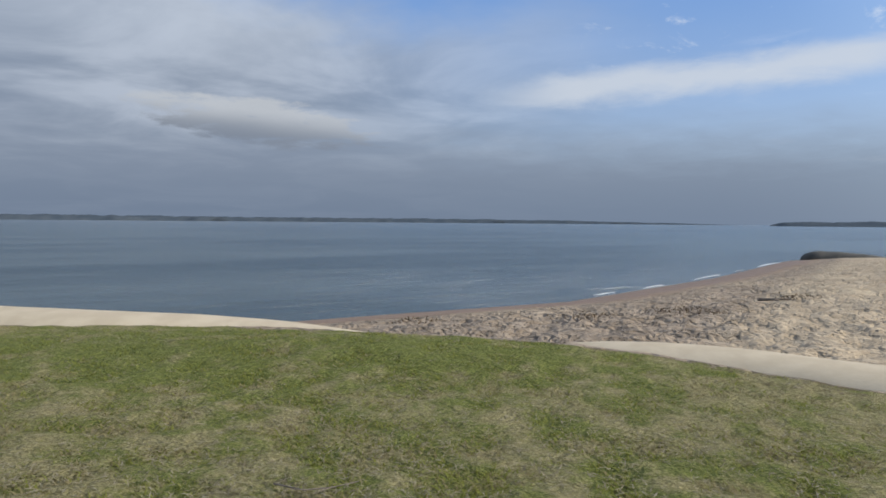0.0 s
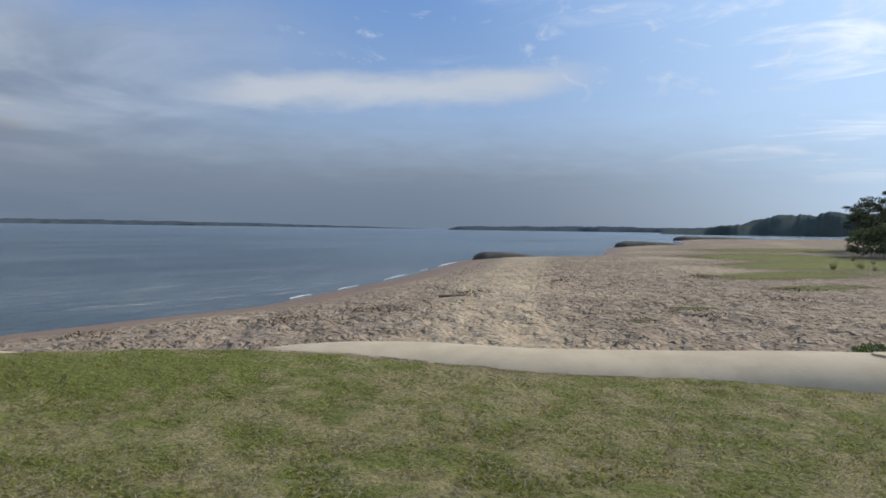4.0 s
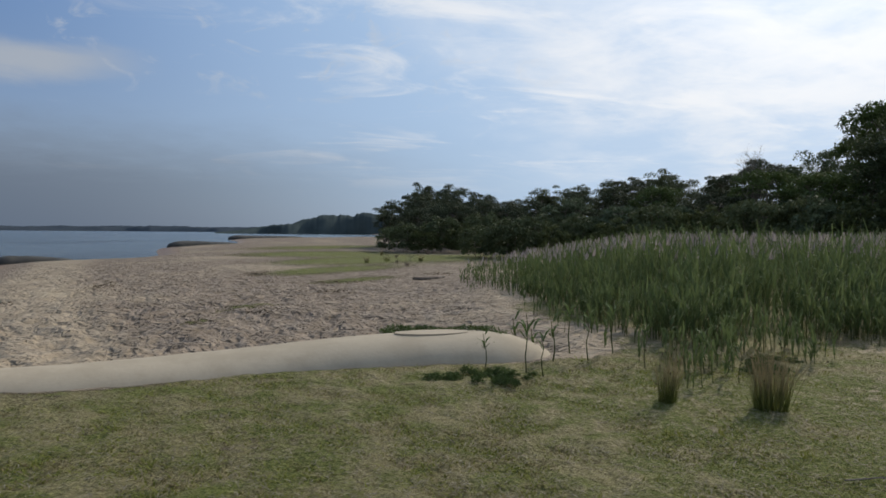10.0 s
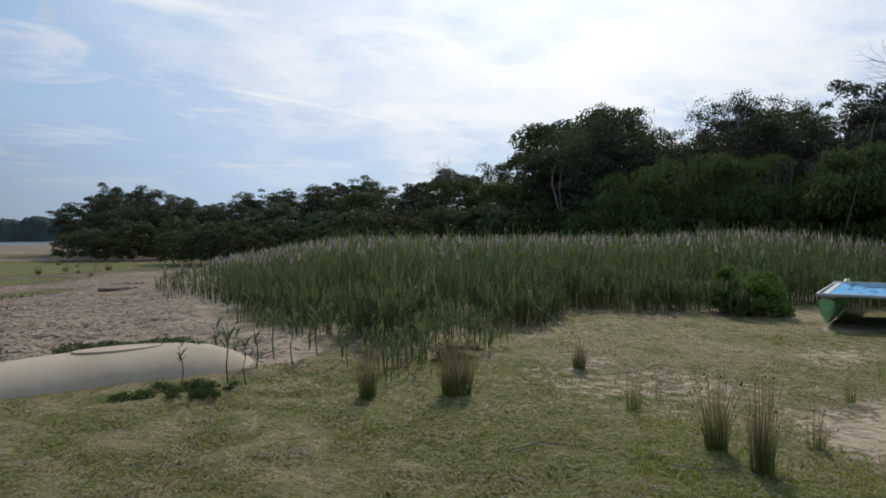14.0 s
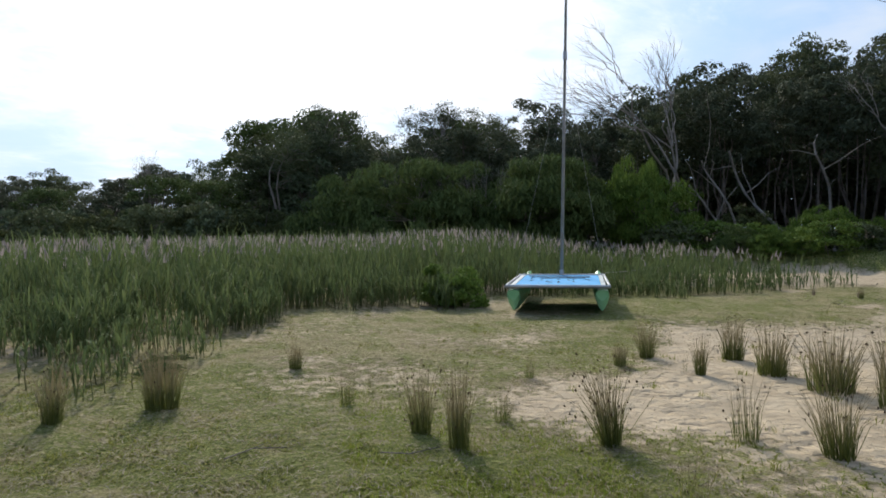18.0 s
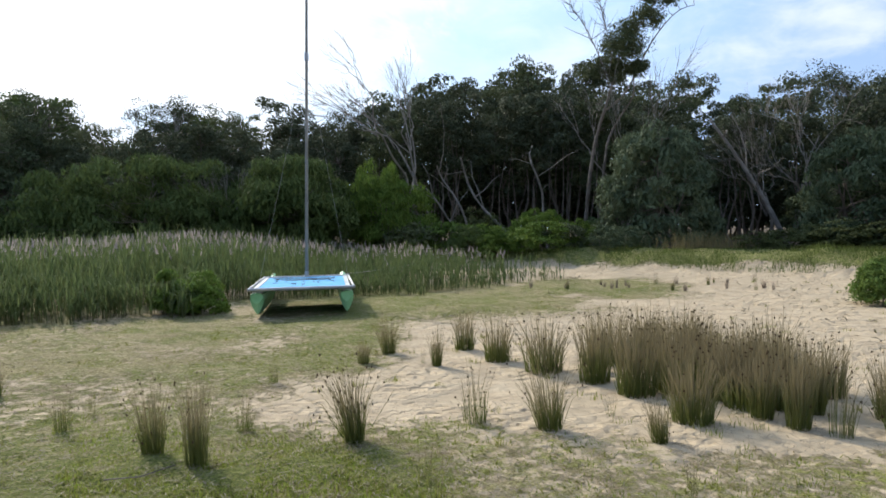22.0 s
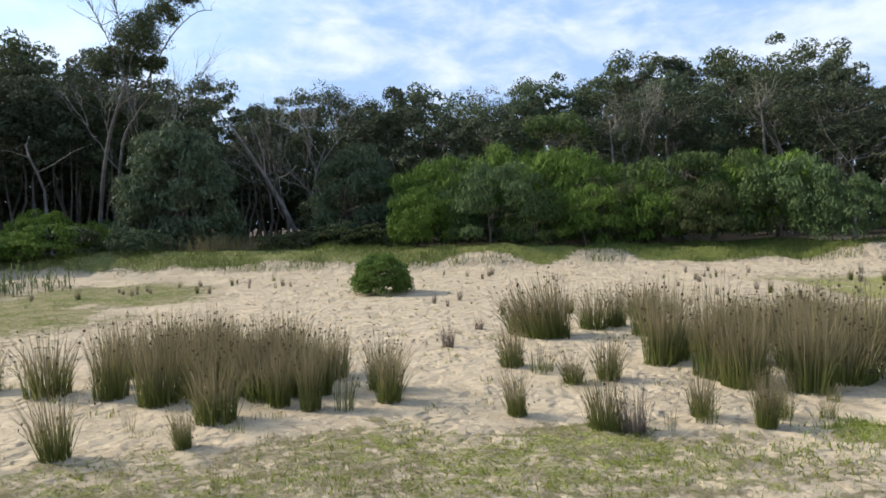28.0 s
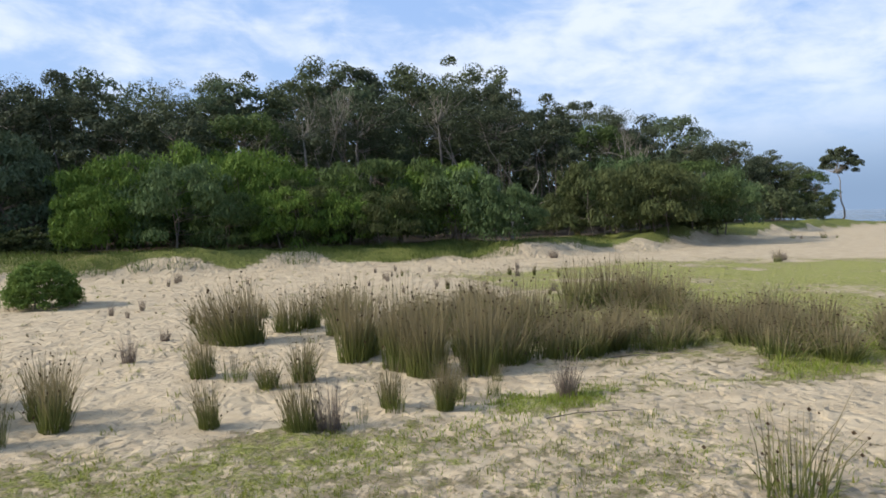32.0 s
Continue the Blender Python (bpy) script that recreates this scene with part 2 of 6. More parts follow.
def ground_material():
    m, n = material("coastal_ground")
    at = n.node("ShaderNodeTexCoord").outputs["Object"]
    tell = {}
    for key in ("turf", "damp", "litter", "pale", "lush", "fresh"):
        a = n.node("ShaderNodeAttribute", attribute_name=key)
        tell[key] = a.outputs["Fac"]
    mid, grain = n.noise(at, 2.4, 6, 0.68), n.noise(at, 60, 3, 0.7)
    speck, blade = n.noise(at, 16, 6, 0.74), n.noise(at, 42, 5, 0.75)
    pit = n.step(n.noise(at, 5.5, 3, 0.55, 0.3), 0.30, 0.62)

    def dimples(scale, wobble):
        v = n.node("ShaderNodeTexVoronoi", feature="SMOOTH_F1")
        shift = n.node("ShaderNodeTexNoise")
        n.put(at, shift.inputs["Vector"])
        shift.inputs["Scale"].default_value = scale * 1.1
        push = n.node("ShaderNodeVectorMath", operation="SCALE")
        n.put(shift.outputs["Color"], push.inputs[0])
        push.inputs["Scale"].default_value = wobble
        n.put(n.vec("ADD", at, push.outputs[0]), v.inputs["Vector"])
        v.inputs["Scale"].default_value = scale
        v.inputs["Smoothness"].default_value = 0.6
        return n.step(v.outputs["Distance"], 0.08, 0.52)

    print_ = n.math("ADD", n.math("MULTIPLY", dimples(3.6, 0.35), 0.65), n.math("MULTIPLY", dimples(8.5, 0.15), 0.35))
    # coarse beach sand, its colour darkened for back light and shaded dimples
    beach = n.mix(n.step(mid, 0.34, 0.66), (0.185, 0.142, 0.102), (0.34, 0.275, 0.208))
    # dark debris, and some of the dimples' shade, put into the colour
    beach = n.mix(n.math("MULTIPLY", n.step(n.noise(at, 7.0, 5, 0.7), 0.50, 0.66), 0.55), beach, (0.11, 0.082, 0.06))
    blown = n.mix(n.step(mid, 0.30, 0.72), (0.395, 0.315, 0.208), (0.53, 0.43, 0.292))
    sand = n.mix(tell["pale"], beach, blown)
    sand = n.mix(n.math("MULTIPLY", grain, 0.35), sand, (0.25, 0.19, 0.13))
    # shreds of dead stalk on the dry sand
    sand = n.mix(n.math("MULTIPLY", n.step(speck, 0.58, 0.72), 0.4), sand, (0.21, 0.165, 0.09))
    damp = n.mix(grain, (0.16, 0.105, 0.065), (0.235, 0.16, 0.105))
    straw = n.mix(n.step(blade, 0.38, 0.62), (0.162, 0.144, 0.060), (0.315, 0.272, 0.135))
    straw = n.mix(n.math("MULTIPLY", n.step(speck, 0.52, 0.66), 0.7), straw, (0.35, 0.302, 0.182))
    green = n.mix(n.step(blade, 0.36, 0.64), (0.085, 0.098, 0.022), (0.19, 0.205, 0.055))
    green = n.mix(tell["fresh"], green, n.mix(n.step(blade, 0.36, 0.64), (0.17, 0.18, 0.04), (0.36, 0.36, 0.11)))
    lush = n.math("ADD", n.math("MULTIPLY", n.noise(at, 13, 6, 0.8), 0.95), n.math("SUBTRACT", 0.49, n.math("MULTIPLY", tell["lush"], 0.95)))
    lawn = n.mix(n.step(lush, 0.30, 0.72), green, straw)
    litter = n.mix(mid, (0.06, 0.042, 0.028), (0.13, 0.10, 0.065))
    edge = n.step(n.math("ADD", tell["turf"], n.math("MULTIPLY", n.math("SUBTRACT", n.noise(at, 6, 7, 0.78), 0.5), 1.5)), 0.34, 0.60)
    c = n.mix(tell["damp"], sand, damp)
    thinned = n.math("MULTIPLY", n.step(speck, 0.50, 0.62), n.math("ADD", n.step(n.split(at)[0], 3, 7, 0.08, 0.55), n.math("MULTIPLY", tell["fresh"], 0.5)))
    c = n.mix(n.math("MULTIPLY", edge, n.math("SUBTRACT", 1.0, n.math("MINIMUM", thinned, 0.8))), c, lawn)
    c = n.mix(n.step(n.math("ADD", tell["litter"], n.math("MULTIPLY", n.math("SUBTRACT", mid, 0.5), 0.8)), 0.35, 0.65), c, litter)
    rough = n.math("SUBTRACT", 0.95, n.math("MULTIPLY", tell["damp"], 0.45))
    worn = n.step(n.noise(at, 0.9, 3), 0.30, 0.66, 0.35, 1.0)
    rugged = n.math("ADD", n.math("MULTIPLY", n.math("MULTIPLY", print_, worn), n.math("SUBTRACT", 2.6, n.math("MULTIPLY", tell["pale"], 1.75))), n.math("ADD", n.math("MULTIPLY", mid, 0.35), n.math("MULTIPLY", speck, 0.12)))
    tufted = n.math("ADD", n.math("MULTIPLY", speck, 0.75), n.math("ADD", n.math("MULTIPLY", pit, 0.45), n.math("MULTIPLY", mid, 0.6)))
    n_height = n.node("ShaderNodeMix", data_type="FLOAT")
    for k, v in ((0, edge), (2, rugged), (3, tufted)):
        n.put(v, n_height.inputs[k])
    height = n.math("ADD", n.math("MULTIPLY", n_height.outputs[0], n.math("SUBTRACT", 1.0, n.math("MULTIPLY", tell["damp"], 0.9))), n.math("MULTIPLY", grain, 0.06))
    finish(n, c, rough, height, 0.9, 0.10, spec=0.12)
    return m


def water_material():
    m, n = material("sea_water")
    at = n.node("ShaderNodeTexCoord").outputs["Object"]
    x, y, z = n.split(at)
    turned = n.xyz(n.math("ADD", n.math("MULTIPLY", x, 0.82), n.math("MULTIPLY", y, 0.57)), n.math("SUBTRACT", n.math("MULTIPLY", y, 0.82), n.math("MULTIPLY", x, 0.57)), 0.0)
    a, b, z = n.split(turned)
    w = n.xyz(n.math("MULTIPLY", a, 0.30), b, 0.0)
    small, mid, wide = n.noise(w, 4.5, 4, 0.6, 0.4), n.noise(w, 1.0, 6, 0.68, 0.6), n.noise(n.xyz(n.math("MULTIPLY", a, 0.3), b, 2.0), 0.05, 6, 0.65)
    c = n.mix(n.step(wide, 0.38, 0.64), (0.034, 0.056, 0.066), (0.075, 0.10, 0.105))
    h = n.math("ADD", n.math("MULTIPLY", small, 0.25), mid)
    finish(n, c, n.math("ADD", 0.08, n.math("MULTIPLY", n.step(wide, 0.35, 0.65), 0.16)), h, 1.0, 0.55, spec=0.5)
    return m


GROUND, WATER = ground_material(), water_material()
BARK = plain("grey_brown_bark", (0.10, 0.08, 0.062), (0.21, 0.175, 0.145), 0.9, 3, 0.6, 0.03)
PALE_BARK = plain("pale_dead_wood", (0.15, 0.13, 0.11), (0.27, 0.24, 0.205), 0.9, 3, 0.5, 0.02)
LEAF_DARK = leafy("dark_banksia_leaf", (0.040, 0.052, 0.028), (0.115, 0.130, 0.074), 0.13)
LEAF_MID = leafy("olive_tea_tree_leaf", (0.052, 0.068, 0.032), (0.135, 0.155, 0.074), 0.18)
LEAF_GREEN = leafy("mid_green_leaf", (0.042, 0.068, 0.022), (0.120, 0.160, 0.052), 0.2)
LEAF_BRIGHT = leafy("fresh_green_leaf", (0.056, 0.104, 0.018), (0.182, 0.258, 0.054), 0.27)
LEAF_GREY = leafy("grey_green_leaf", (0.050, 0.074, 0.036), (0.145, 0.178, 0.102), 0.2)
LEAF_WATTLE = leafy("grey_wattle_leaf", (0.050, 0.082, 0.030), (0.150, 0.205, 0.088), 0.24)
LEAF_BROWN = leafy("brownish_scrub_leaf", (0.052, 0.066, 0.025), (0.115, 0.13, 0.052), 0.26)
REED_LEAF = leafy("reed_leaf", (0.046, 0.080, 0.026), (0.165, 0.205, 0.080), 0.36)
REED_STEM = leafy("reed_stem", (0.07, 0.085, 0.032), (0.14, 0.14, 0.062), 0.3)
REED_PLUME = leafy("reed_plume", (0.24, 0.20, 0.19), (0.44, 0.385, 0.37), 0.45)
RUSH = leafy("knobby_rush_blade", (0.085, 0.110, 0.028), (0.185, 0.200, 0.055), 0.38, tip=(0.225, 0.186, 0.104), tall=0.8)
DEAD_RUSH = leafy("dead_rush_blade", (0.13, 0.10, 0.08), (0.25, 0.20, 0.165), 0.3)
RUSH_HEAD = leafy("rush_seed_head", (0.06, 0.04, 0.025), (0.13, 0.09, 0.055), 0.1)
TURF = leafy("lawn_blade", (0.15, 0.165, 0.03), (0.26, 0.265, 0.065), 0.5)
BANK_BLADE = leafy("bank_grass_blade", (0.052, 0.078, 0.02), (0.15, 0.185, 0.05), 0.3)
STALK = leafy("dead_stalk", (0.14, 0.115, 0.075), (0.40, 0.345, 0.245), 0.1)
STRAW = leafy("dry_grass_blade", (0.205, 0.172, 0.080), (0.335, 0.280, 0.145), 0.45)
TUBE = plain("sand_coloured_geotextile", (0.40, 0.33, 0.232), (0.48, 0.40, 0.288), 0.95, 2.0, 0.5, 0.006, spec=0.15)
TUBE_WET = plain("algae_dark_geotextile", (0.035, 0.032, 0.026), (0.085, 0.075, 0.058), 0.75, 1.0, 0.5, 0.02)
FOAM = plain("white_foam", (0.45, 0.47, 0.48), (0.70, 0.72, 0.73), 0.6, 8, 0.4, 0.02)
# the grey-blue haze of distance is mixed into these two colours
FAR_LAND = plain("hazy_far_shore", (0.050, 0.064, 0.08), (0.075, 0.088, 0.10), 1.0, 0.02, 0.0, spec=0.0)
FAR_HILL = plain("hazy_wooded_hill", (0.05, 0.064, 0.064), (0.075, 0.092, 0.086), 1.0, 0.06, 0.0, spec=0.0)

# ---- ground ----


def lattice(ix, iy, seed):
    h = (ix * 374761393 + iy * 668265263 + seed * 974634777) & 0x7FFFFFFF
    h = ((h ^ (h >> 13)) * 1274126177) & 0x7FFFFFFF
    return ((h ^ (h >> 16)) & 0xFFFF) / 65535.0


def bumps(x, y, size, seed=0, octaves=3):
    """Smooth noise from 0 to 1 with features of that size in metres."""
    x, y = np.asarray(x, float) / size, np.asarray(y, float) / size
    total, weight = 0.0, 0.0
    for k in range(octaves):
        ix, iy = np.floor(x).astype(np.int64), np.floor(y).astype(np.int64)
        fx, fy = x - ix, y - iy
        fx, fy = fx * fx * (3 - 2 * fx), fy * fy * (3 - 2 * fy)
        a = lattice(ix, iy, seed + k) * (1 - fx) + lattice(ix + 1, iy, seed + k) * fx
        b = lattice(ix, iy + 1, seed + k) * (1 - fx) + lattice(ix + 1, iy + 1, seed + k) * fx
        total = total + (a * (1 - fy) + b * fy) / 2**k
        weight += 1 / 2**k
        x, y = x * 2.03 + 17.3, y * 2.03 - 9.1
    return total / weight


def smooth(v, a, b):
    t = np.clip((np.asarray(v, float) - a) / (b - a), 0, 1)
    return t * t * (3 - 2 * t)


def side(x, y, line):
    """Signed distance to an open line, positive on its right-hand side."""
    x, y = np.asarray(x, float), np.asarray(y, float)
    best, sign = np.full(x.shape, 1e9), np.ones(x.shape)
    for (ax, ay), (bx, by) in zip(line, line[1:]):
        dx, dy = bx - ax, by - ay
        t = np.clip(((x - ax) * dx + (y - ay) * dy) / (dx * dx + dy * dy), 0, 1)
        d = np.hypot(x - ax - t * dx, y - ay - t * dy)
        s = np.where(dx * (y - ay) - dy * (x - ax) < 0, 1.0, -1.0)
        near = d < best
        best, sign = np.where(near, d, best), np.where(near, s, sign)
    return best * sign


SEA = -1.2
SHORE = [(-95, -420), (-80, -95), (-76, -50), (-58, 4), (-28, 17), (-6, 18.2), (-2.6, 20.6), (3, 24.4), (12, 36), (24, 54.5), (27, 55.3), (34, 56), (46, 64), (57, 80), (69, 95), (75, 96), (92, 105), (118, 132), (144, 166), (153, 168), (185, 176), (240, 190), (330, 240), (520, 390), (900, 800), (3000, 2300)]
TUBE_LINE = [(-60, 14), (-26, 14.5), (-14, 12.6), (-7.4, 10.4), (-3.8, 10.7), (0.0, 9.7), (1.7, 8.8), (2.9, 8.2), (4.3, 7.2), (5.7, 6.3), (6.9, 5.2), (8.1, 3.9), (9.0, 3.7), (10.5, 5.0), (14, 8), (20, 11.5), (32, 15), (60, 24)]
BANK = [(420, 300), (110, 70), (66, 36), (48, 16), (39, 2), (32, -10), (25, -18), (19, -20), (13, -20.6), (7, -21.4), (1, -22.6), (-6.3, -23.4), (-14, -25), (-25, -34), (-48, -50), (-110, -90), (-120, -420)]


def ground_height(x, y):
    x, y = np.asarray(x, float), np.asarray(y, float)
    s = side(x, y, SHORE)
    beach = np.interp(s, [-400, -40, -6, 0, 2.5, 4, 8, 14, 40, 200], [-9, -5, -1.75, SEA - 0.02, -0.95, -0.76, -0.54, -0.42, -0.30, -0.2])
    up = side(x, y, TUBE_LINE)
    wide = 0.35 + 3.2 * smooth(x, 8.0, 14.0)
    land = 0.06 * (bumps(x, y, 5.0, 3) - 0.5) + 0.17 * np.exp(-(((x + 1.2) / 3.6) ** 2 + ((y - 8.2) / 1.3) ** 2))
    z = beach + (land - beach) * smooth(up / wide, -0.6, 0.6) * smooth(s, 1, 5)
    into = -side(x, y, BANK)
    rise = 0.46 * smooth(into, -0.5, 1.3) + 0.014 * np.clip(into, 0, 120) + 0.12 * smooth(into, -9, -1)
    mound = 1.0 * smooth(into, -0.5, 0.9) * smooth(into, 7, 2) * (bumps(x, y, 3.0, 15, 3) - 0.42)
    z = z + (rise + mound) * smooth(s, 10, 30)
    r = np.hypot(x, y)
    near = smooth(r, 160, 40)
    z = z + near * smooth(s, 1, 6) * (0.07 * (bumps(x, y, 2.6, 11, 2) - 0.5))
    return z


def strip_of_green(x, y):
    """Fresh grass before the field of rushes."""
    band = np.exp(-(((x + 6.2) / 2.4) ** 2 + ((y + 6.2 - 0.15 * (x + 5.6)) / 0.6) ** 2)) + np.exp(-(((x + 2.15) / 0.6) ** 2 + ((y + 5.65) / 0.4) ** 2))
    return (band + 0.45 * np.exp(-(((x + 0.3) / 1.8) ** 2 + ((y + 4.9) / 0.4) ** 2))) * smooth(bumps(x, y, 0.6, 39, 3), 0.28, 0.62)


def turf_cover(x, y):
    """How much grass grows: the lawn round the camera, the flat by the boat, the bank and patches on the beach."""
    x, y = np.asarray(x, float), np.asarray(y, float)
    r, az = np.hypot(x, y), np.degrees(np.arctan2(x, y))
    az = np.where(az < -100, az + 360, az)
    up, into = side(x, y, TUBE_LINE), -side(x, y, BANK)
    wide = 1 + 5 * smooth(x, 8.0, 11.0)
    lawn = smooth((up + 2.0 * smooth(x, 8.2, 11) + 1.5 * (wide - 1) * 0.3 * (bumps(x, y, 1.5, 23, 2) - 0.5)) / wide, 0.35, 0.8)
    patch = bumps(x, y, 1.9, 21, 3)
    bare = smooth(az + 16 * (bumps(x, y, 1.4, 25, 3) - 0.5), 105, 127) * smooth(r + 1.6 * (bumps(x, y, 0.9, 27, 3) - 0.5), 5.0, 6.4) * (1 - 0.45 * smooth(az, 188, 212)) * (1 - 0.85 * smooth(r, 6.9, 8.6) * smooth(az, 131, 120))
    hollow = smooth(az, 84, 96) * smooth(r, 5.0, 7.0) * smooth(az, 124, 112)
    cover = lawn * np.clip(0.86 - 0.80 * bare - 0.30 * hollow + 0.75 * (patch - 0.5), 0, 1) * (1 - 0.36 * smooth(az, 112, 135) - 0.12 * smooth(az, 180, 200))
    flat = np.exp(-(((x - 14.0) / 5.0) ** 2 + ((y + 9.5) / 4.2) ** 2)) + 1.3 * np.exp(-(((x - 13.2) / 4.0) ** 2 + ((y + 13.6) / 4.4) ** 2)) * smooth(bumps(x, y, 1.6, 29, 3), 0.15, 0.5)
    right = 0.9 * np.exp(-(((x + 15) / 8) ** 2 + ((y + 15) / 5) ** 2)) * smooth(bumps(x, y, 1.8, 37, 3), 0.25, 0.62) + np.exp(-(((x + 9) / 7) ** 2 + ((y + 16) / 4.5) ** 2)) * smooth(bumps(x, y, 1.6, 43, 3), 0.20, 0.60) + 0.9 * np.exp(-(((x + 5.5) / 4.5) ** 2 + ((y + 9) / 3.0) ** 2)) + strip_of_green(x, y)
    bank = smooth(into + 1.6 * (bumps(x, y, 2.0, 19, 3) - 0.5), 0.1, 0.9) * smooth(into, 7, 3)
    tide = sum(k * np.exp(-(((x - cx) / rx) ** 2 + ((y - cy) / ry) ** 2)) for cx, cy, rx, ry, k in ((46, 42, 9, 7, 1.1), (27, 23.5, 5, 2.4, 1.0), (22.5, 18.0, 3.5, 1.3, 0.9), (44, 27, 13, 9, 0.9), (13, 14.2, 1.6, 0.5, 0.8), (66, 58, 16, 9, 1.0), (10.5, 12.8, 1.0, 0.4, 0.7), (36, 30, 6, 3, 0.9)))
    cover = np.maximum.reduce([cover, 0.75 * flat, 0.8 * right, 0.9 * bank, 0.75 * tide])
    cover = cover * (1 - 0.14 * smooth(az, 92, 118) * smooth(r, 7.0, 5.2))
    return np.clip(cover, 0, 1)


def lushness(x, y):
    """Where the lawn is green rather than dry, in patches of a foot or so."""
    x, y = np.asarray(x, float), np.asarray(y, float)
    fresh = np.exp(-(((x + 2.5) / 4.2) ** 2 + ((y - 8.0) / 2.4) ** 2)) + 0.40 * smooth(y, -2.5, -5) + 1.1 * smooth(y, 11, 14) + 1.2 * strip_of_green(x, y) + 0.6 * np.exp(-(((x - 5.5) / 4.0) ** 2 + ((y + 1.5) / 3.5) ** 2)) + 1.4 * smooth(-side(x, y, BANK), -0.8, 0.6)
    fresh = fresh + 0.9 * np.exp(-(((x + 14) / 8) ** 2 + ((y + 14) / 6) ** 2)) + 0.22 * smooth(x, 2, 4) * smooth(y, -3, -1)
    return np.clip(0.24 + 0.18 * smooth(bumps(x, y, 2.0, 63, 2), 0.3, 0.7) + 1.0 * (bumps(x, y, 0.26, 67, 3) - 0.5) + 0.40 * fresh, 0, 1)


def part(name, mesh, mat, parent=None, label=""):
    """One mesh object, from a bmesh or a mesh, under a thing."""
    if isinstance(mesh, bmesh.types.BMesh):
        bm, mesh = mesh, bpy.data.meshes.new(name)
        bm.to_mesh(mesh)
        bm.free()
    for one in mat if isinstance(mat, (list, tuple)) else [mat]:
        mesh.materials.append(one)
    ob = new(name, mesh)
    if parent:
        ob.parent = parent
    if label:
        ob["label"] = label
    return ob


def mesh_from(name, verts, quads, shade=False, slots=None):
    """A mesh from arrays of vertices and of faces with three or four corners."""
    me = bpy.data.meshes.new(name)
    verts, quads = np.asarray(verts, np.float32), np.asarray(quads, np.int32)
    k = quads.shape[1]
    me.vertices.add(len(verts))
    me.vertices.foreach_set("co", verts.ravel())
    me.loops.add(quads.size)
    me.loops.foreach_set("vertex_index", quads.ravel())
    me.polygons.add(len(quads))
    me.polygons.foreach_set("loop_start", np.arange(0, quads.size, k, dtype=np.int32))
    if slots is not None:
        me.polygons.foreach_set("material_index", np.asarray(slots, np.int32))
    me.polygons.foreach_set("use_smooth", np.full(len(quads), shade))
    me.update(calc_edges=True)
    return me


def build_ground():
    spokes = 620
    radii = np.concatenate([[0.4], np.geomspace(1.5, 60, 250), np.geomspace(61.5, 4500, 60)])
    a = np.radians(np.concatenate([np.linspace(-46, 236, spokes - 40, endpoint=False), np.linspace(236, 314, 40, endpoint=False)]))
    rr, aa = np.meshgrid(radii, a, indexing="ij")
    x, y = rr * np.sin(aa), rr * np.cos(aa)
    z = ground_height(x, y)
    s, up = side(x, y, SHORE), side(x, y, TUBE_LINE)
    turf = turf_cover(x, y)
    # trodden, dimpled sand on the open beach and between the rushes
    loose = smooth(s, 3.5, 6) * (1 - turf) * smooth(rr, 70, 25)
    trod = smooth(s, 26, 14) * smooth(up, 0.6, -0.6) * 0.65 + 0.35
    dent = smooth(bumps(x, y, 0.40, 31, 2), 0.38, 0.64)
    z = z - loose * (0.115 * dent * (trod - 0.35) / 0.65 + 0.02 * bumps(x, y, 0.8, 33, 2))
    z = z + turf * 0.085 * (bumps(x, y, 0.28, 41, 2) - 0.5) * smooth(rr, 30, 12)
    verts = np.stack([x, y, z], -1).reshape(-1, 3)
    i, j = np.meshgrid(np.arange(len(radii) - 1), np.arange(spokes), indexing="ij")
    j2 = (j + 1) % spokes
    quads = np.stack([i * spokes + j, i * spokes + j2, (i + 1) * spokes + j2, (i + 1) * spokes + j], -1).reshape(-1, 4)
    cap = len(verts)
    verts = np.vstack([verts, [[0, 0, float(ground_height(0, 0))]]])
    quads = np.vstack([quads[:, ::-1], np.stack([np.full(spokes // 2, cap), (np.arange(0, spokes, 2) + 2) % spokes, np.arange(0, spokes, 2) + 1, np.arange(0, spokes, 2)], -1)])
    me = mesh_from("ground", verts, quads, True)
    into = -side(x, y, BANK)
    values = {
        "turf": turf,
        "damp": smooth(s + 0.6 * bumps(x, y, 3.0, 65, 2), 3.6, 2.2),
        "litter": smooth(into, 3, 7) * smooth(s, 12, 30) + 0.55 * np.exp(-(((s - 6.0) / 0.8) ** 2)) * smooth(bumps(x, y, 1.2, 51), 0.5, 0.75) * smooth(rr, 120, 40),
        "pale": smooth(bumps(x, y, 7, 61), 0.50, 0.8) * 0.5 + smooth(up, -0.5, 2.5) * smooth(x * 0.5 - y, -4, 4) + 0.55 * smooth(up, 0, -1) * smooth(np.abs(side(x, y, [(3, 6), (12, 24), (30, 53)])), 2.6, 0.8),
        "lush": lushness(x, y),
        "fresh": smooth(y, -2.0, -4.5) * smooth(x, 9, 4) * smooth(into, 0.5, -1.5),
    }
    for key, v in values.items():
        layer = me.attributes.new(key, "FLOAT", "POINT")
        layer.data.foreach_set("value", np.append(np.clip(v, 0, 1).ravel(), 0.5).astype(np.float32))
    ob = part("ground", me, GROUND)
    tagged(ob, "coastal ground of pale sand, dry lawn and grassy bank", "ground", kind="structure")


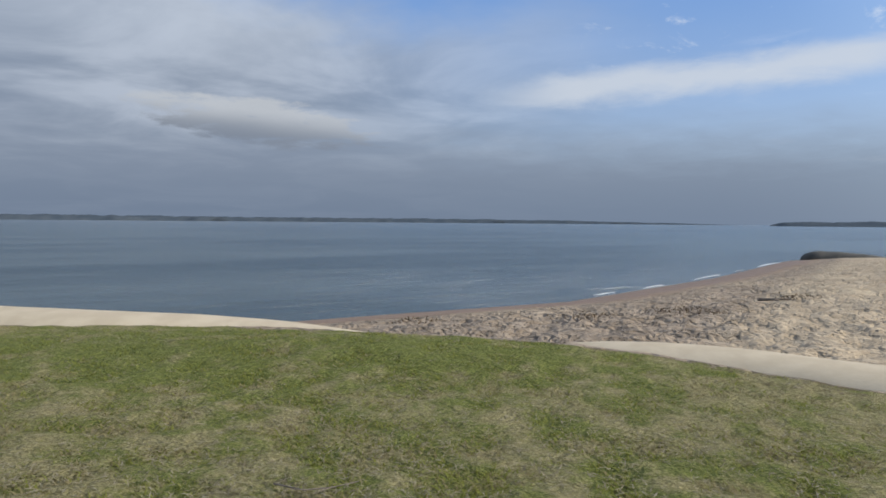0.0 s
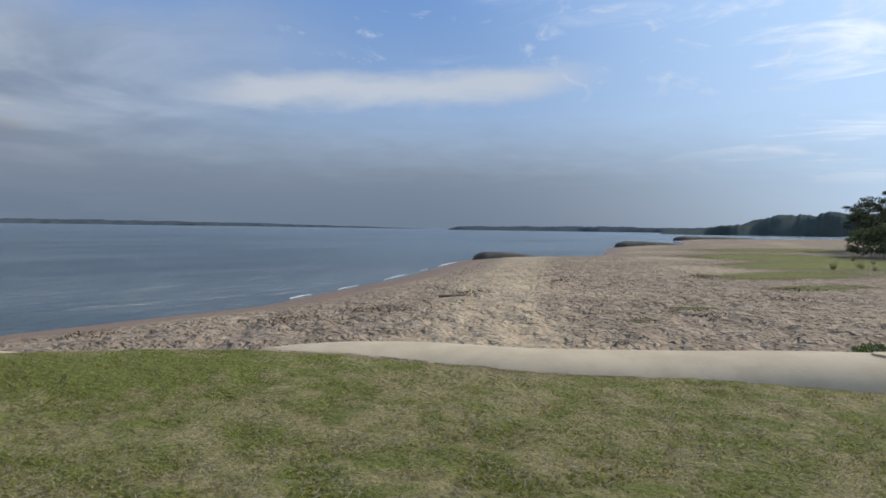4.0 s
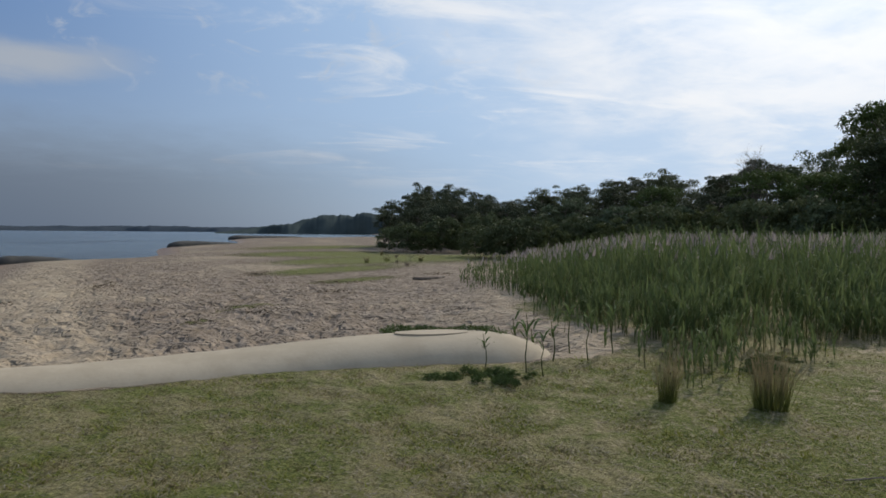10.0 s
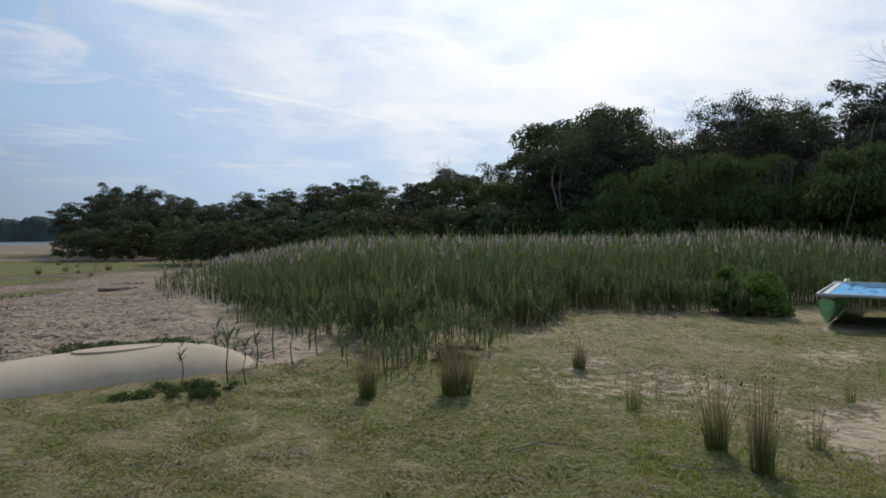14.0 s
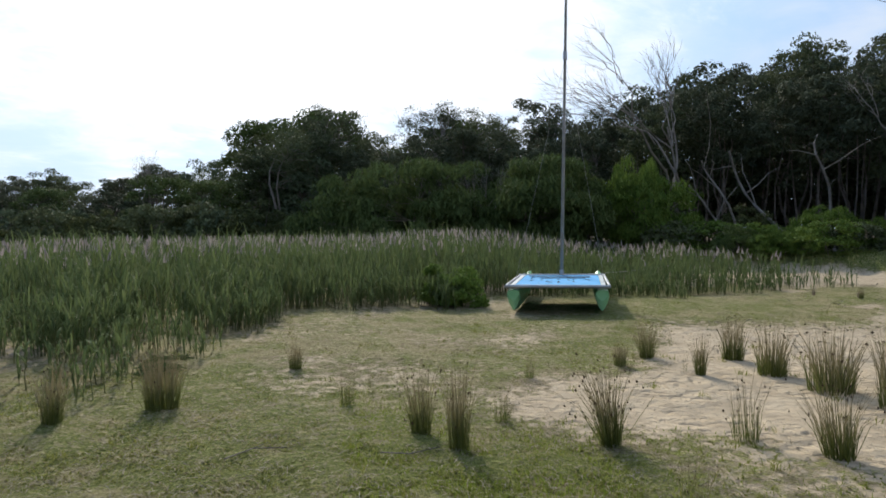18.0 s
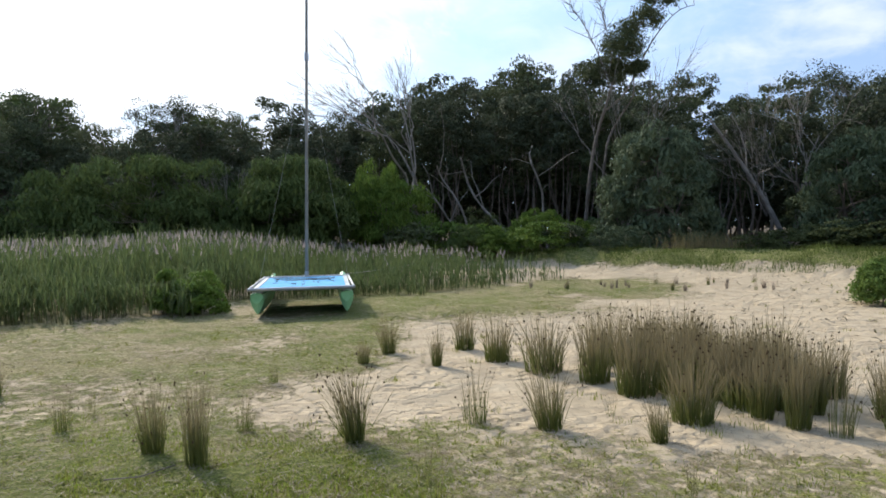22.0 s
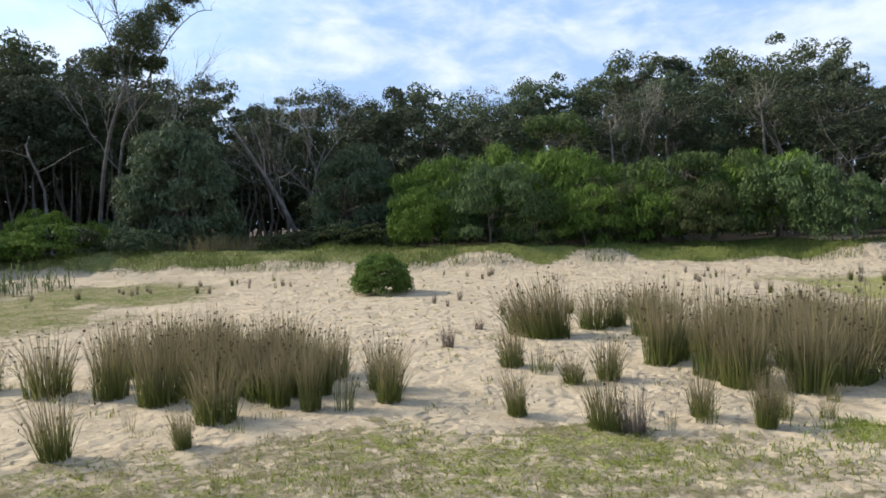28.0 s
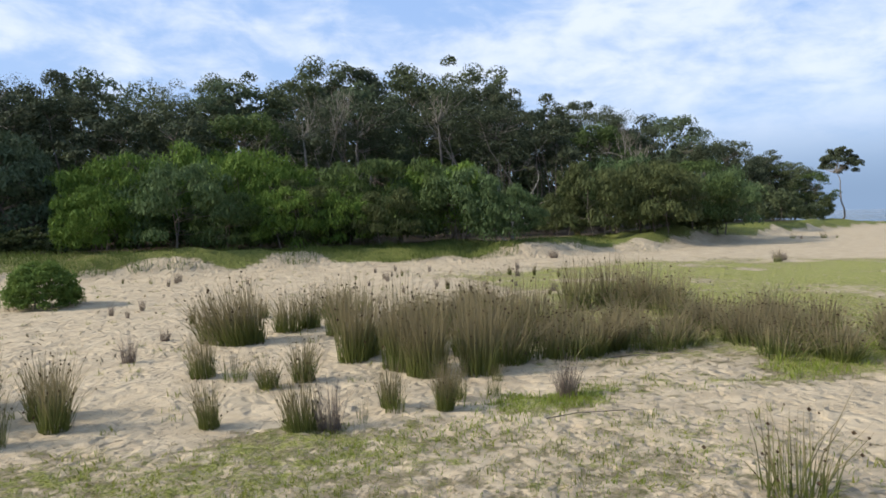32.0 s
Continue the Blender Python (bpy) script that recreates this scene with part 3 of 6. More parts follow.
def build_water():
    spokes = 240
    radii = np.concatenate([[2.0], np.geomspace(10, 4800, 60)])
    a = np.linspace(0, 2 * math.pi, spokes, endpoint=False)
    rr, aa = np.meshgrid(radii, a, indexing="ij")
    verts = np.stack([rr * np.sin(aa), rr * np.cos(aa), np.full(rr.shape, SEA)], -1).reshape(-1, 3)
    i, j = np.meshgrid(np.arange(len(radii) - 1), np.arange(spokes), indexing="ij")
    j2 = (j + 1) % spokes
    quads = np.stack([i * spokes + j, (i + 1) * spokes + j, (i + 1) * spokes + j2, i * spokes + j2], -1).reshape(-1, 4)
    ob = part("water", mesh_from("water", verts, quads), WATER)
    tagged(ob, "calm grey-blue bay water rippled by a light breeze", "water", kind="structure")


build_ground()
build_water()

# ---- distance ----
rng = np.random.default_rng(7)


def at(az, d, z=None):
    """A place by its bearing in degrees from +y, clockwise, and its distance."""
    x, y = d * math.sin(radians(az)), d * math.cos(radians(az))
    return Vector((x, y, float(ground_height(x, y)) if z is None else z))


def ridge_mesh(name, spans, d, depth, step, seed):
    """A wooded shore as a long mound. spans: bearing and height at each bend."""
    azs = np.arange(spans[0][0], spans[-1][0] + step, step)
    h = np.interp(azs, [s[0] for s in spans], [s[1] for s in spans])
    wob = 0.8 + 0.3 * bumps(azs * 1.3, azs * 0 + seed, 1.0, seed, 3) + 0.14 * (bumps(azs * 5.0, azs * 0 + seed, 1.0, seed + 4, 3) - 0.5)
    top = SEA - 1 + (h * wob + 1) * np.minimum(1, h / max(h.max(), 1e-6) * 4)
    verts = []
    for k, (r, f) in enumerate(((0, 0.0), (0.04, 0.75), (0.25, 1.0), (0.6, 1.05), (1, 0.0))):
        dd = d + depth * r + (bumps(azs * 0.7, azs * 0 + k, 1.0, seed + 9, 2) - 0.5) * depth * 0.1
        verts.append(np.stack([dd * np.sin(np.radians(azs)), dd * np.cos(np.radians(azs)), SEA - 1 + (top - SEA + 1) * f], -1))
    n = len(azs)
    verts = np.concatenate(verts)
    i, j = np.meshgrid(np.arange(4), np.arange(n - 1), indexing="ij")
    quads = np.stack([i * n + j, (i + 1) * n + j, (i + 1) * n + j + 1, i * n + j + 1], -1).reshape(-1, 4)
    return mesh_from(name, verts, quads, True)


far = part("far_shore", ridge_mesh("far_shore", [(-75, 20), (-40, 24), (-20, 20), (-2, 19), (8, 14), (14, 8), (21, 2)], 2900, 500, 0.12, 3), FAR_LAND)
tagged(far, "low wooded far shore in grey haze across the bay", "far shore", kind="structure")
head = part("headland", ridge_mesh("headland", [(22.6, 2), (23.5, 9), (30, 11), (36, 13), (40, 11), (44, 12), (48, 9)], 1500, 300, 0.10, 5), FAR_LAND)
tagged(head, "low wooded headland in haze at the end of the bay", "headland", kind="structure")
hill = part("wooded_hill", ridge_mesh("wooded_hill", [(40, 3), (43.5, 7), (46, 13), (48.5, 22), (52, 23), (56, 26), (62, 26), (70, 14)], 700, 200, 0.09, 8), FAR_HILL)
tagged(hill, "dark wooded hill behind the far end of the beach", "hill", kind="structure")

# ---- groynes of sand-filled tube ----


def smooth_line(points, count):
    p = np.array(points, float)
    for _ in range(3):
        p = np.concatenate([p[:1], np.stack([0.75 * p[:-1] + 0.25 * p[1:], 0.25 * p[:-1] + 0.75 * p[1:]], 1).reshape(-1, p.shape[1]), p[-1:]])
    s = np.concatenate([[0], np.cumsum(np.linalg.norm(np.diff(p[:, :2], axis=0), axis=1))])
    return np.stack([np.interp(np.linspace(0, s[-1], count), s, p[:, k]) for k in range(p.shape[1])], -1)


def sweep(name, path, ring=28, lump=0.03, seed=0):
    """A soft filled tube. path: rows of x, y, z of the axis, half width, half height."""
    n = len(path)
    d = np.gradient(path[:, :2], axis=0)
    d /= np.linalg.norm(d, axis=1, keepdims=True)
    a = np.linspace(0, 2 * math.pi, ring, endpoint=False)
    ca, sa = np.cos(a), np.sin(a)
    flat = np.sign(ca) * np.abs(ca) ** 0.85
    off = path[:, 3:4] * flat
    x = path[:, 0:1] + d[:, 1:2] * off
    y = path[:, 1:2] - d[:, 0:1] * off
    z = path[:, 2:3] + path[:, 4:5] * sa
    soft = 1 + lump * (bumps(np.arange(n)[:, None] * 0.12 + 0 * a, a * 1.2 + 0 * path[:, :1], 1.0, seed, 3) - 0.5)
    verts = np.stack([path[:, 0:1] + (x - path[:, 0:1]) * soft, path[:, 1:2] + (y - path[:, 1:2]) * soft, path[:, 2:3] + (z - path[:, 2:3]) * soft], -1).reshape(-1, 3)
    i, j = np.meshgrid(np.arange(n - 1), np.arange(ring), indexing="ij")
    j2 = (j + 1) % ring
    quads = np.stack([i * ring + j, (i + 1) * ring + j, (i + 1) * ring + j2, i * ring + j2], -1).reshape(-1, 4)
    return mesh_from(name, verts, quads, True)


def tube_path(points, count, blunt=1.0):
    p = smooth_line(points, count)
    s = np.concatenate([[0], np.cumsum(np.linalg.norm(np.diff(p[:, :2], axis=0), axis=1))])
    for end in (s, s[-1] - s):
        f = np.sqrt(np.clip(1 - (1 - np.clip(end / blunt, 0, 1)) ** 2, 0.0004, 1))
        p[:, 3] *= f
        p[:, 4] *= f
    return p


near_tube = part("geotextile_tube", sweep("geotextile_tube", tube_path([(-26, 14.2, -0.26, 0.9, 0.42), (-14, 12.6, -0.26, 0.9, 0.42), (-7.4, 10.35, -0.26, 0.85, 0.42), (-3.8, 10.7, -0.34, 0.8, 0.40), (-2, 10.3, -0.52, 0.75, 0.40), (0, 9.7, -0.66, 0.75, 0.40), (0.9, 9.3, -0.48, 0.72, 0.40), (1.8, 8.75, -0.31, 0.72, 0.40), (2.9, 8.2, -0.28, 0.72, 0.40), (4.3, 7.2, -0.27, 0.72, 0.40), (5.7, 6.35, -0.24, 0.74, 0.42), (6.9, 5.4, -0.18, 0.78, 0.44), (7.9, 4.4, -0.15, 0.80, 0.45), (8.7, 3.5, -0.2, 0.78, 0.40)], 190, 1.1), lump=0.10), TUBE)
tagged(near_tube, "pale sand-coloured geotextile tube half buried at the lawn's edge", "geotextile tube")
for (x, y), long, wide, high in (((25.2, 54.9), 6.0, 1.3, 0.85), ((70, 95), 12, 2.0, 1.1), ((145, 167), 24, 2.6, 1.4)):
    dx, dy = 0.86, -0.50
    row = [(x + dx * k * long + 0.35 * k * long * 0.2, y + dy * k * long * (0.6 + 0.5 * k), SEA + 0.02 - 0.15 * k - 0.30 * k * k, wide, high) for k in (0, 0.25, 0.5, 0.75, 1)]
    ob = part("groyne_tube", sweep("groyne_tube", tube_path(row, 60, wide * 1.3), 20, 0.12, int(x)), TUBE_WET)
    tagged(ob, "dark algae-stained geotextile groyne running into the water", "groyne", group="groynes along the beach")

# ---- plants ----


def leaf_quads(places, out, size, slim, r, droop=0.0):
    """One diamond leaf for each place, facing roughly along out."""
    n = len(places)
    normal = out + r.normal(0, 0.55, (n, 3))
    normal /= np.linalg.norm(normal, axis=1, keepdims=True)
    along = np.cross(normal, r.normal(0, 1, (n, 3)))
    along /= np.linalg.norm(along, axis=1, keepdims=True) + 1e-9
    along[:, 2] -= droop
    across = np.cross(normal, along)
    ln = (size * r.uniform(0.6, 1.35, n))[:, None]
    a, b = along * ln * 0.5, across * ln * slim * 0.5
    verts = np.stack([places - a, places + b + normal * ln * 0.08, places + a, places - b + normal * ln * 0.08], 1).reshape(-1, 3)
    return verts, np.arange(4 * n).reshape(-1, 4)


def leaf_tris(places, out, size, slim, r, droop=0.0):
    """One pointed leaf for each place, facing roughly along out."""
    v, _ = leaf_quads(places, out, size, slim, r, droop)
    v = v.reshape(-1, 4, 3)
    low = v[:, 0] * 0.75
    verts = np.stack([low + v[:, 1] * 0.25 + (v[:, 1] - v[:, 3]) * 0.35, v[:, 2], low + v[:, 3] * 0.25 - (v[:, 1] - v[:, 3]) * 0.35], 1).reshape(-1, 3)
    return verts, np.arange(len(verts)).reshape(-1, 3)


def limb(bm, path, radii, sides=6):
    """A tapered, bent limb."""
    rings = []
    for k, p in enumerate(path):
        d = (path[min(k + 1, len(path) - 1)] - path[max(k - 1, 0)]).normalized()
        s = d.orthogonal().normalized()
        t = d.cross(s)
        rings.append([bm.verts.new(p + (s * math.cos(a) + t * math.sin(a)) * radii[k]) for a in [2 * math.pi * i / sides for i in range(sides)]])
    for one, two in zip(rings, rings[1:]):
        for i in range(sides):
            bm.faces.new((one[i], one[(i + 1) % sides], two[(i + 1) % sides], two[i]))
    bm.faces.new(rings[-1])
    bm.faces.new(rings[0][::-1])


def bent(a, b, wob, n, r):
    """A softly curving line from a to b."""
    a, b = Vector(a), Vector(b)
    sway = [Vector(r.normal(0, wob * k, 3)) for k in (1.3, 0.7, 0.4)]
    out = []
    for k in range(n + 1):
        f = k / n
        out.append(a.lerp(b, f) + sum((v * math.sin((i + 1) * math.pi * f) for i, v in enumerate(sway)), Vector((0, 0, 0))))
    return out


def crown_clumps(kind, h, w, r):
    """Clump centres and sizes for the crown of a tree of height h and half width w."""
    out = []
    if kind == "tall":
        for _ in range(20):
            a, f = r.uniform(0, 2 * math.pi), r.uniform(0, 1) ** 0.75
            c = (w * r.uniform(0.1, 0.8) * math.cos(a), w * r.uniform(0.1, 0.8) * math.sin(a), h * (0.42 + 0.50 * f))
            for _ in range(3):
                o = r.normal(0, w * 0.16, 3)
                out.append((c[0] + o[0], c[1] + o[1], c[2] + o[2] * 1.4, w * r.uniform(0.16, 0.30)))
    elif kind == "round":
        for _ in range(64):
            a, f = r.uniform(0, 2 * math.pi), r.uniform(0, 1)
            z = h * (0.10 + 0.82 * f)
            rad = w * math.sqrt(max(0.05, 1 - (f * 1.55 - 0.62) ** 2)) * r.uniform(0.40, 1.05) ** 0.5
            out.append((rad * math.cos(a), rad * math.sin(a), z, w * r.uniform(0.16, 0.31)))
    elif kind == "open":
        for _ in range(18):
            a, f = r.uniform(0, 2 * math.pi), r.uniform(0, 1)
            c = (w * 0.75 * r.uniform(0.2, 1) * math.cos(a), w * 0.75 * r.uniform(0.2, 1) * math.sin(a), h * (0.55 + 0.40 * f))
            for _ in range(6):
                o = r.normal(0, w * 0.17, 3)
                out.append((c[0] + o[0], c[1] + o[1], c[2] + o[2] * 0.7, w * r.uniform(0.15, 0.28)))
    elif kind == "umbrella":
        for _ in range(40):
            a, f = r.uniform(0, 2 * math.pi), math.sqrt(r.uniform(0, 1))
            out.append((w * f * math.cos(a), w * f * math.sin(a), h * (0.90 - 0.22 * f * f + r.normal(0, 0.03)), w * r.uniform(0.18, 0.3)))
    elif kind == "ball":
        for _ in range(190):
            a, f = r.uniform(0, 2 * math.pi), r.uniform(0, 1)
            e, k = math.sqrt(max(0.0, 1 - f ** 2.6)), r.uniform(0.66, 0.86)
            out.append((w * e * k * math.cos(a), w * e * k * math.sin(a), h * f * k + 0.05 * h, w * r.uniform(0.15, 0.22)))
    elif kind == "dome":
        for _ in range(60):
            a, f = r.uniform(0, 2 * math.pi), r.uniform(0, 1)
            e = math.sqrt(max(0.0, 1 - f * f))
            k = r.uniform(0.45, 0.88)
            out.append((w * e * k * math.cos(a), w * e * k * math.sin(a), h * f * k * 0.95 + 0.03 * h, w * r.uniform(0.18, 0.27)))
    return out


def plant_tree(name, kind, h, w, leaf, bark, seed, label, category, leaves=80, size=0.28, slim=0.5, lean=0.0, twigs=True, rise=-0.15):
    """A tree or shrub with its foot at the origin: trunk with limbs, and a crown of leaf clumps round them."""
    r = np.random.default_rng(seed)
    root = new(name)
    clumps = crown_clumps(kind, h, w, r)
    bm = bmesh.new()
    stems = {"tall": 5, "round": 2, "open": 2, "umbrella": 1, "dome": 3, "ball": 3}[kind]
    tips = []
    for k in range(stems):
        a = r.uniform(0, 2 * math.pi)
        top = Vector((w * 0.35 * math.cos(a) + lean * h, w * 0.35 * math.sin(a), h * r.uniform(0.62, 0.8)))
        path = bent((0.15 * math.cos(a) * stems, 0.15 * math.sin(a) * stems, -0.4), top, 0.05 * h * 0.5, 6, r)
        base = h * r.uniform(0.006, 0.010) if stems == 5 else h * r.uniform(0.010, 0.015)
        limb(bm, path, [base * (1 - 0.75 * i / 6) for i in range(7)], 7)
        tips += [(p, base * 0.5) for p in path[3:]]
    for x, y, z, s in clumps[:: 2 if kind != "open" else 3] if twigs else ():
        c = Vector((x + lean * z, y, z))
        p, base = min(tips, key=lambda q: (q[0] - c).length + max(0, q[0].z - c.z) * 2)
        limb(bm, bent(p, c, 0.12 * (c - p).length * 0.5, 3, r), [base * 0.6, base * 0.45, base * 0.3, base * 0.12], 4)
    part("trunk", bm, bark, root)
    places, out = [], []
    leaves = int(leaves * 1.8)
    loose = 1.25 if kind in ("tall", "open") else 1.12
    for x, y, z, s in clumps:
        d = r.normal(0, 1, (leaves, 3))
        d /= np.linalg.norm(d, axis=1, keepdims=True)
        d[:, 2] = np.where(d[:, 2] < -0.35, -d[:, 2], d[:, 2])
        rad = s * r.uniform(0.35, loose, (leaves, 1)) ** 0.6
        c = np.array((x + lean * z, y, z))
        places.append(c + d * rad * (1, 1, 0.8))
        out.append(d)
    v, q = leaf_tris(np.concatenate(places), np.concatenate(out), size * 0.92, slim, r, -rise)
    part("crown", mesh_from("crown", v, q), leaf, root)
    return tagged(root, label, category)


def bare_tree(name, h, w, seed, label, lean=0.0, bark=None):
    """A leafless tree: stems that fork into fine twigs."""
    r = np.random.default_rng(seed)
    root = new(name)
    bm = bmesh.new()

    def fork(p, d, length, radius, depth):
        q = p + d * length
        limb(bm, bent(p, q, length * 0.035, 3, r), [radius, radius * 0.85, radius * 0.72, radius * 0.6], 5 if depth > 1 else 3)
        if depth:
            for _ in range(3 if depth < 4 else 2):
                e = (d + Vector(r.normal(0, 0.34, 3)) + Vector((lean * 0.3, 0, 0.12))).normalized()
                fork(p.lerp(q, r.uniform(0.6, 1.0)), e, length * r.uniform(0.62, 0.82), radius * 0.58, depth - 1)

    for _ in range(2):
        fork(Vector((0, 0, -0.3)), Vector((lean + r.normal(0, 0.12), r.normal(0, 0.12), 1)).normalized(), h * 0.34, h * 0.0085, 5)
    part("trunk", bm, bark or PALE_BARK, root)
    return tagged(root, label, "dead tree")


def stand(ob, az, d, size=1.0, turn=None, tilt=0.0, sink=0.0, wide=1.0):
    """A copy of a plant on the ground at that bearing and distance."""
    p = at(az, d)
    turn = rng.uniform(0, 360) if turn is None else turn
    c = copy_thing(ob, Matrix.Translation((p.x, p.y, p.z - sink)) @ Euler((0, radians(tilt), radians(turn))).to_matrix().to_4x4())
    c.scale = (size * wide, size * wide, size)
    return c


def place_first(ob, az, d, size=1.0, turn=0.0):
    p = at(az, d)
    ob.matrix_basis = Matrix.Translation(p) @ Euler((0, 0, radians(turn))).to_matrix().to_4x4() @ Matrix.Diagonal((size, size, size, 1))


DARK_LABEL = "dark green coastal banksia tree at the dune forest's edge"
TALL = [plant_tree("coastal_tree", "tall", 10, 2.7, m, BARK, s, l, "tree", 68, 0.255, 0.42) for m, s, l in ((LEAF_DARK, 1, DARK_LABEL), (LEAF_MID, 2, "slender olive-green tea tree with several grey stems"), (LEAF_DARK, 3, DARK_LABEL))]
ROUND = [plant_tree("coastal_tree", "round", 8, 3.0, m, BARK, s, l, "tree", 70, 0.262, 0.45) for m, s, l in ((LEAF_DARK, 11, "dense dark round-crowned coastal tree"), (LEAF_GREEN, 12, "dense olive-green round-crowned coastal tree"), (LEAF_GREY, 13, "grey-green coastal banksia with dense leaves to the ground"))]
OPEN = [plant_tree("gum_tree", "open", 11, 3.4, m, PALE_BARK, s, "open-crowned gum tree with pale forking limbs", "tree", 46, 0.19, 0.4) for m, s in ((LEAF_MID, 21), (LEAF_DARK, 22))]
UMBRELLA = [plant_tree("umbrella_tree", "umbrella", 7, 4.2, LEAF_DARK, BARK, 31, "dark flat-crowned tree standing out by the beach", "tree"), plant_tree("umbrella_tree", "umbrella", 8, 1.9, LEAF_DARK, PALE_BARK, 32, "lone flat-crowned tree with pale bare stems", "tree", 60)]
BUSH = [plant_tree("coastal_shrub", "round", 3, 1.9, m, BARK, s, l, "shrub", 92, 0.15, 0.28, rise=0.8) for m, s, l in ((LEAF_BRIGHT, 41, "fresh green rounded coastal shrub on the grassy bank"), (LEAF_WATTLE, 42, "grey-green rounded coastal wattle shrub"), (LEAF_GREEN, 43, "olive-green rounded coastal shrub"), (LEAF_BROWN, 44, "brownish-green dense scrub bush"))]
SCRUB = [plant_tree("scrub_bush", "round", 3, 2.0, m, BARK, s, l, "shrub", 30, 0.27, twigs=False) for m, s, l in ((LEAF_MID, 45, "olive-green scrub at the foot of the trees"), (LEAF_BROWN, 46, "brownish-green dense scrub bush"), (LEAF_GREY, 47, "grey-green scrub at the foot of the trees"), (LEAF_BRIGHT, 48, "low fresh green shrub on the grassy bank"))]
BACK = [plant_tree("forest_tree", "round", 8, 3.2, m, BARK, s, "dark tree deep inside the dune forest", "tree", 15, 0.60, twigs=False) for m, s in ((LEAF_DARK, 51), (LEAF_MID, 52))]
MASTERS = TALL + ROUND + OPEN + UMBRELLA + BUSH + BACK + SCRUB
HEIGHT = {ob: h for row, h in ((TALL, 10), (ROUND, 8), (OPEN, 11), (BACK, 8), (BUSH, 3)) for ob in row}
SKYLINE = ((53, 2.2), (56, 3.7), (60, 3.8), (63, 2.9), (68, 3.4), (72, 4.5), (80, 4.7), (83, 5.2), (88.5, 6.2), (89.5, 8.2), (93, 9.8), (98, 11), (100.5, 9.2), (109, 10.1), (120, 10.3), (126, 11.6), (130, 13.2), (135, 13.9), (139, 13.2), (146, 11.3), (150, 9.9), (155, 10.7), (162, 11.2), (172, 10.3), (180, 11.6), (187, 12.3), (195, 11.6), (200, 9.6), (206, 8.2), (211, 7.6), (214.5, 6.2), (215.5, 4.5), (218.5, 4.0), (221, 3.0), (222.2, 2.0))
EDGE = ((53, 85), (60, 78), (66, 66), (74, 56), (82, 50), (90, 45), (100, 42), (112, 40), (130, 39), (140, 40), (150, 38), (165, 36), (185, 35), (197, 38), (205, 46), (212, 60), (217, 78), (223, 95))


def skyline(a):
    return float(np.interp(a, [s[0] for s in SKYLINE], [s[1] for s in SKYLINE]))


def forest_edge(a):
    return float(np.interp(a, [s[0] for s in EDGE], [s[1] for s in EDGE]))


def fill_forest():
    for row, (back, share, gap) in enumerate(((0, 0.93, 3.2), (5, 1.07, 3.6), (9, 0.62, 2.6), (12, 1.05, 3.4), (17, 0.72, 3.2), (22, 0.84, 4.0))):
        a = 54.0 + 0.6 * row
        while a < 221.5 - 0.6 * row:
            d = forest_edge(a) + back + rng.uniform(-1.2, 1.2)
            tall = d * math.tan(radians(skyline(a))) + 1.6 - at(a, d).z
            k = rng.random()
            if row in (2, 4, 5):
                kinds = BACK
            else:
                kinds = [ROUND[0], TALL[0]] if a < 66 else OPEN if row == 0 and 179 < a < 197 else TALL if 122 < a < 157 or k < 0.45 else (ROUND if k < 0.80 or row == 0 else OPEN)
            ob = kinds[int(rng.integers(len(kinds)))]
            size = max(0.25, tall / HEIGHT[ob] * share * rng.uniform(0.86, 1.03))
            stand(ob, a, d, size, wide=min(1.8, max(1.0, 0.85 / size)))
            a += math.degrees(gap * rng.uniform(0.8, 1.25) / d)
    # low growth along the foot of the trees
    a = 64.0
    while a < 221:
        d = forest_edge(a) - rng.uniform(2.0, 4.0)
        if not (133 < a < 156):
            stand(SCRUB[int(rng.choice([0, 0, 1, 2]))], a, d, rng.uniform(0.6, 1.1))
        a += math.degrees(3.2 * rng.uniform(0.7, 1.4) / d)


fill_forest()
for a, d, kind, size in ((56.5, 70, 0, 0.62), (59, 72, 0, 0.72), (61.5, 76, 0, 0.66)):
    stand(UMBRELLA[0], a, d, size)
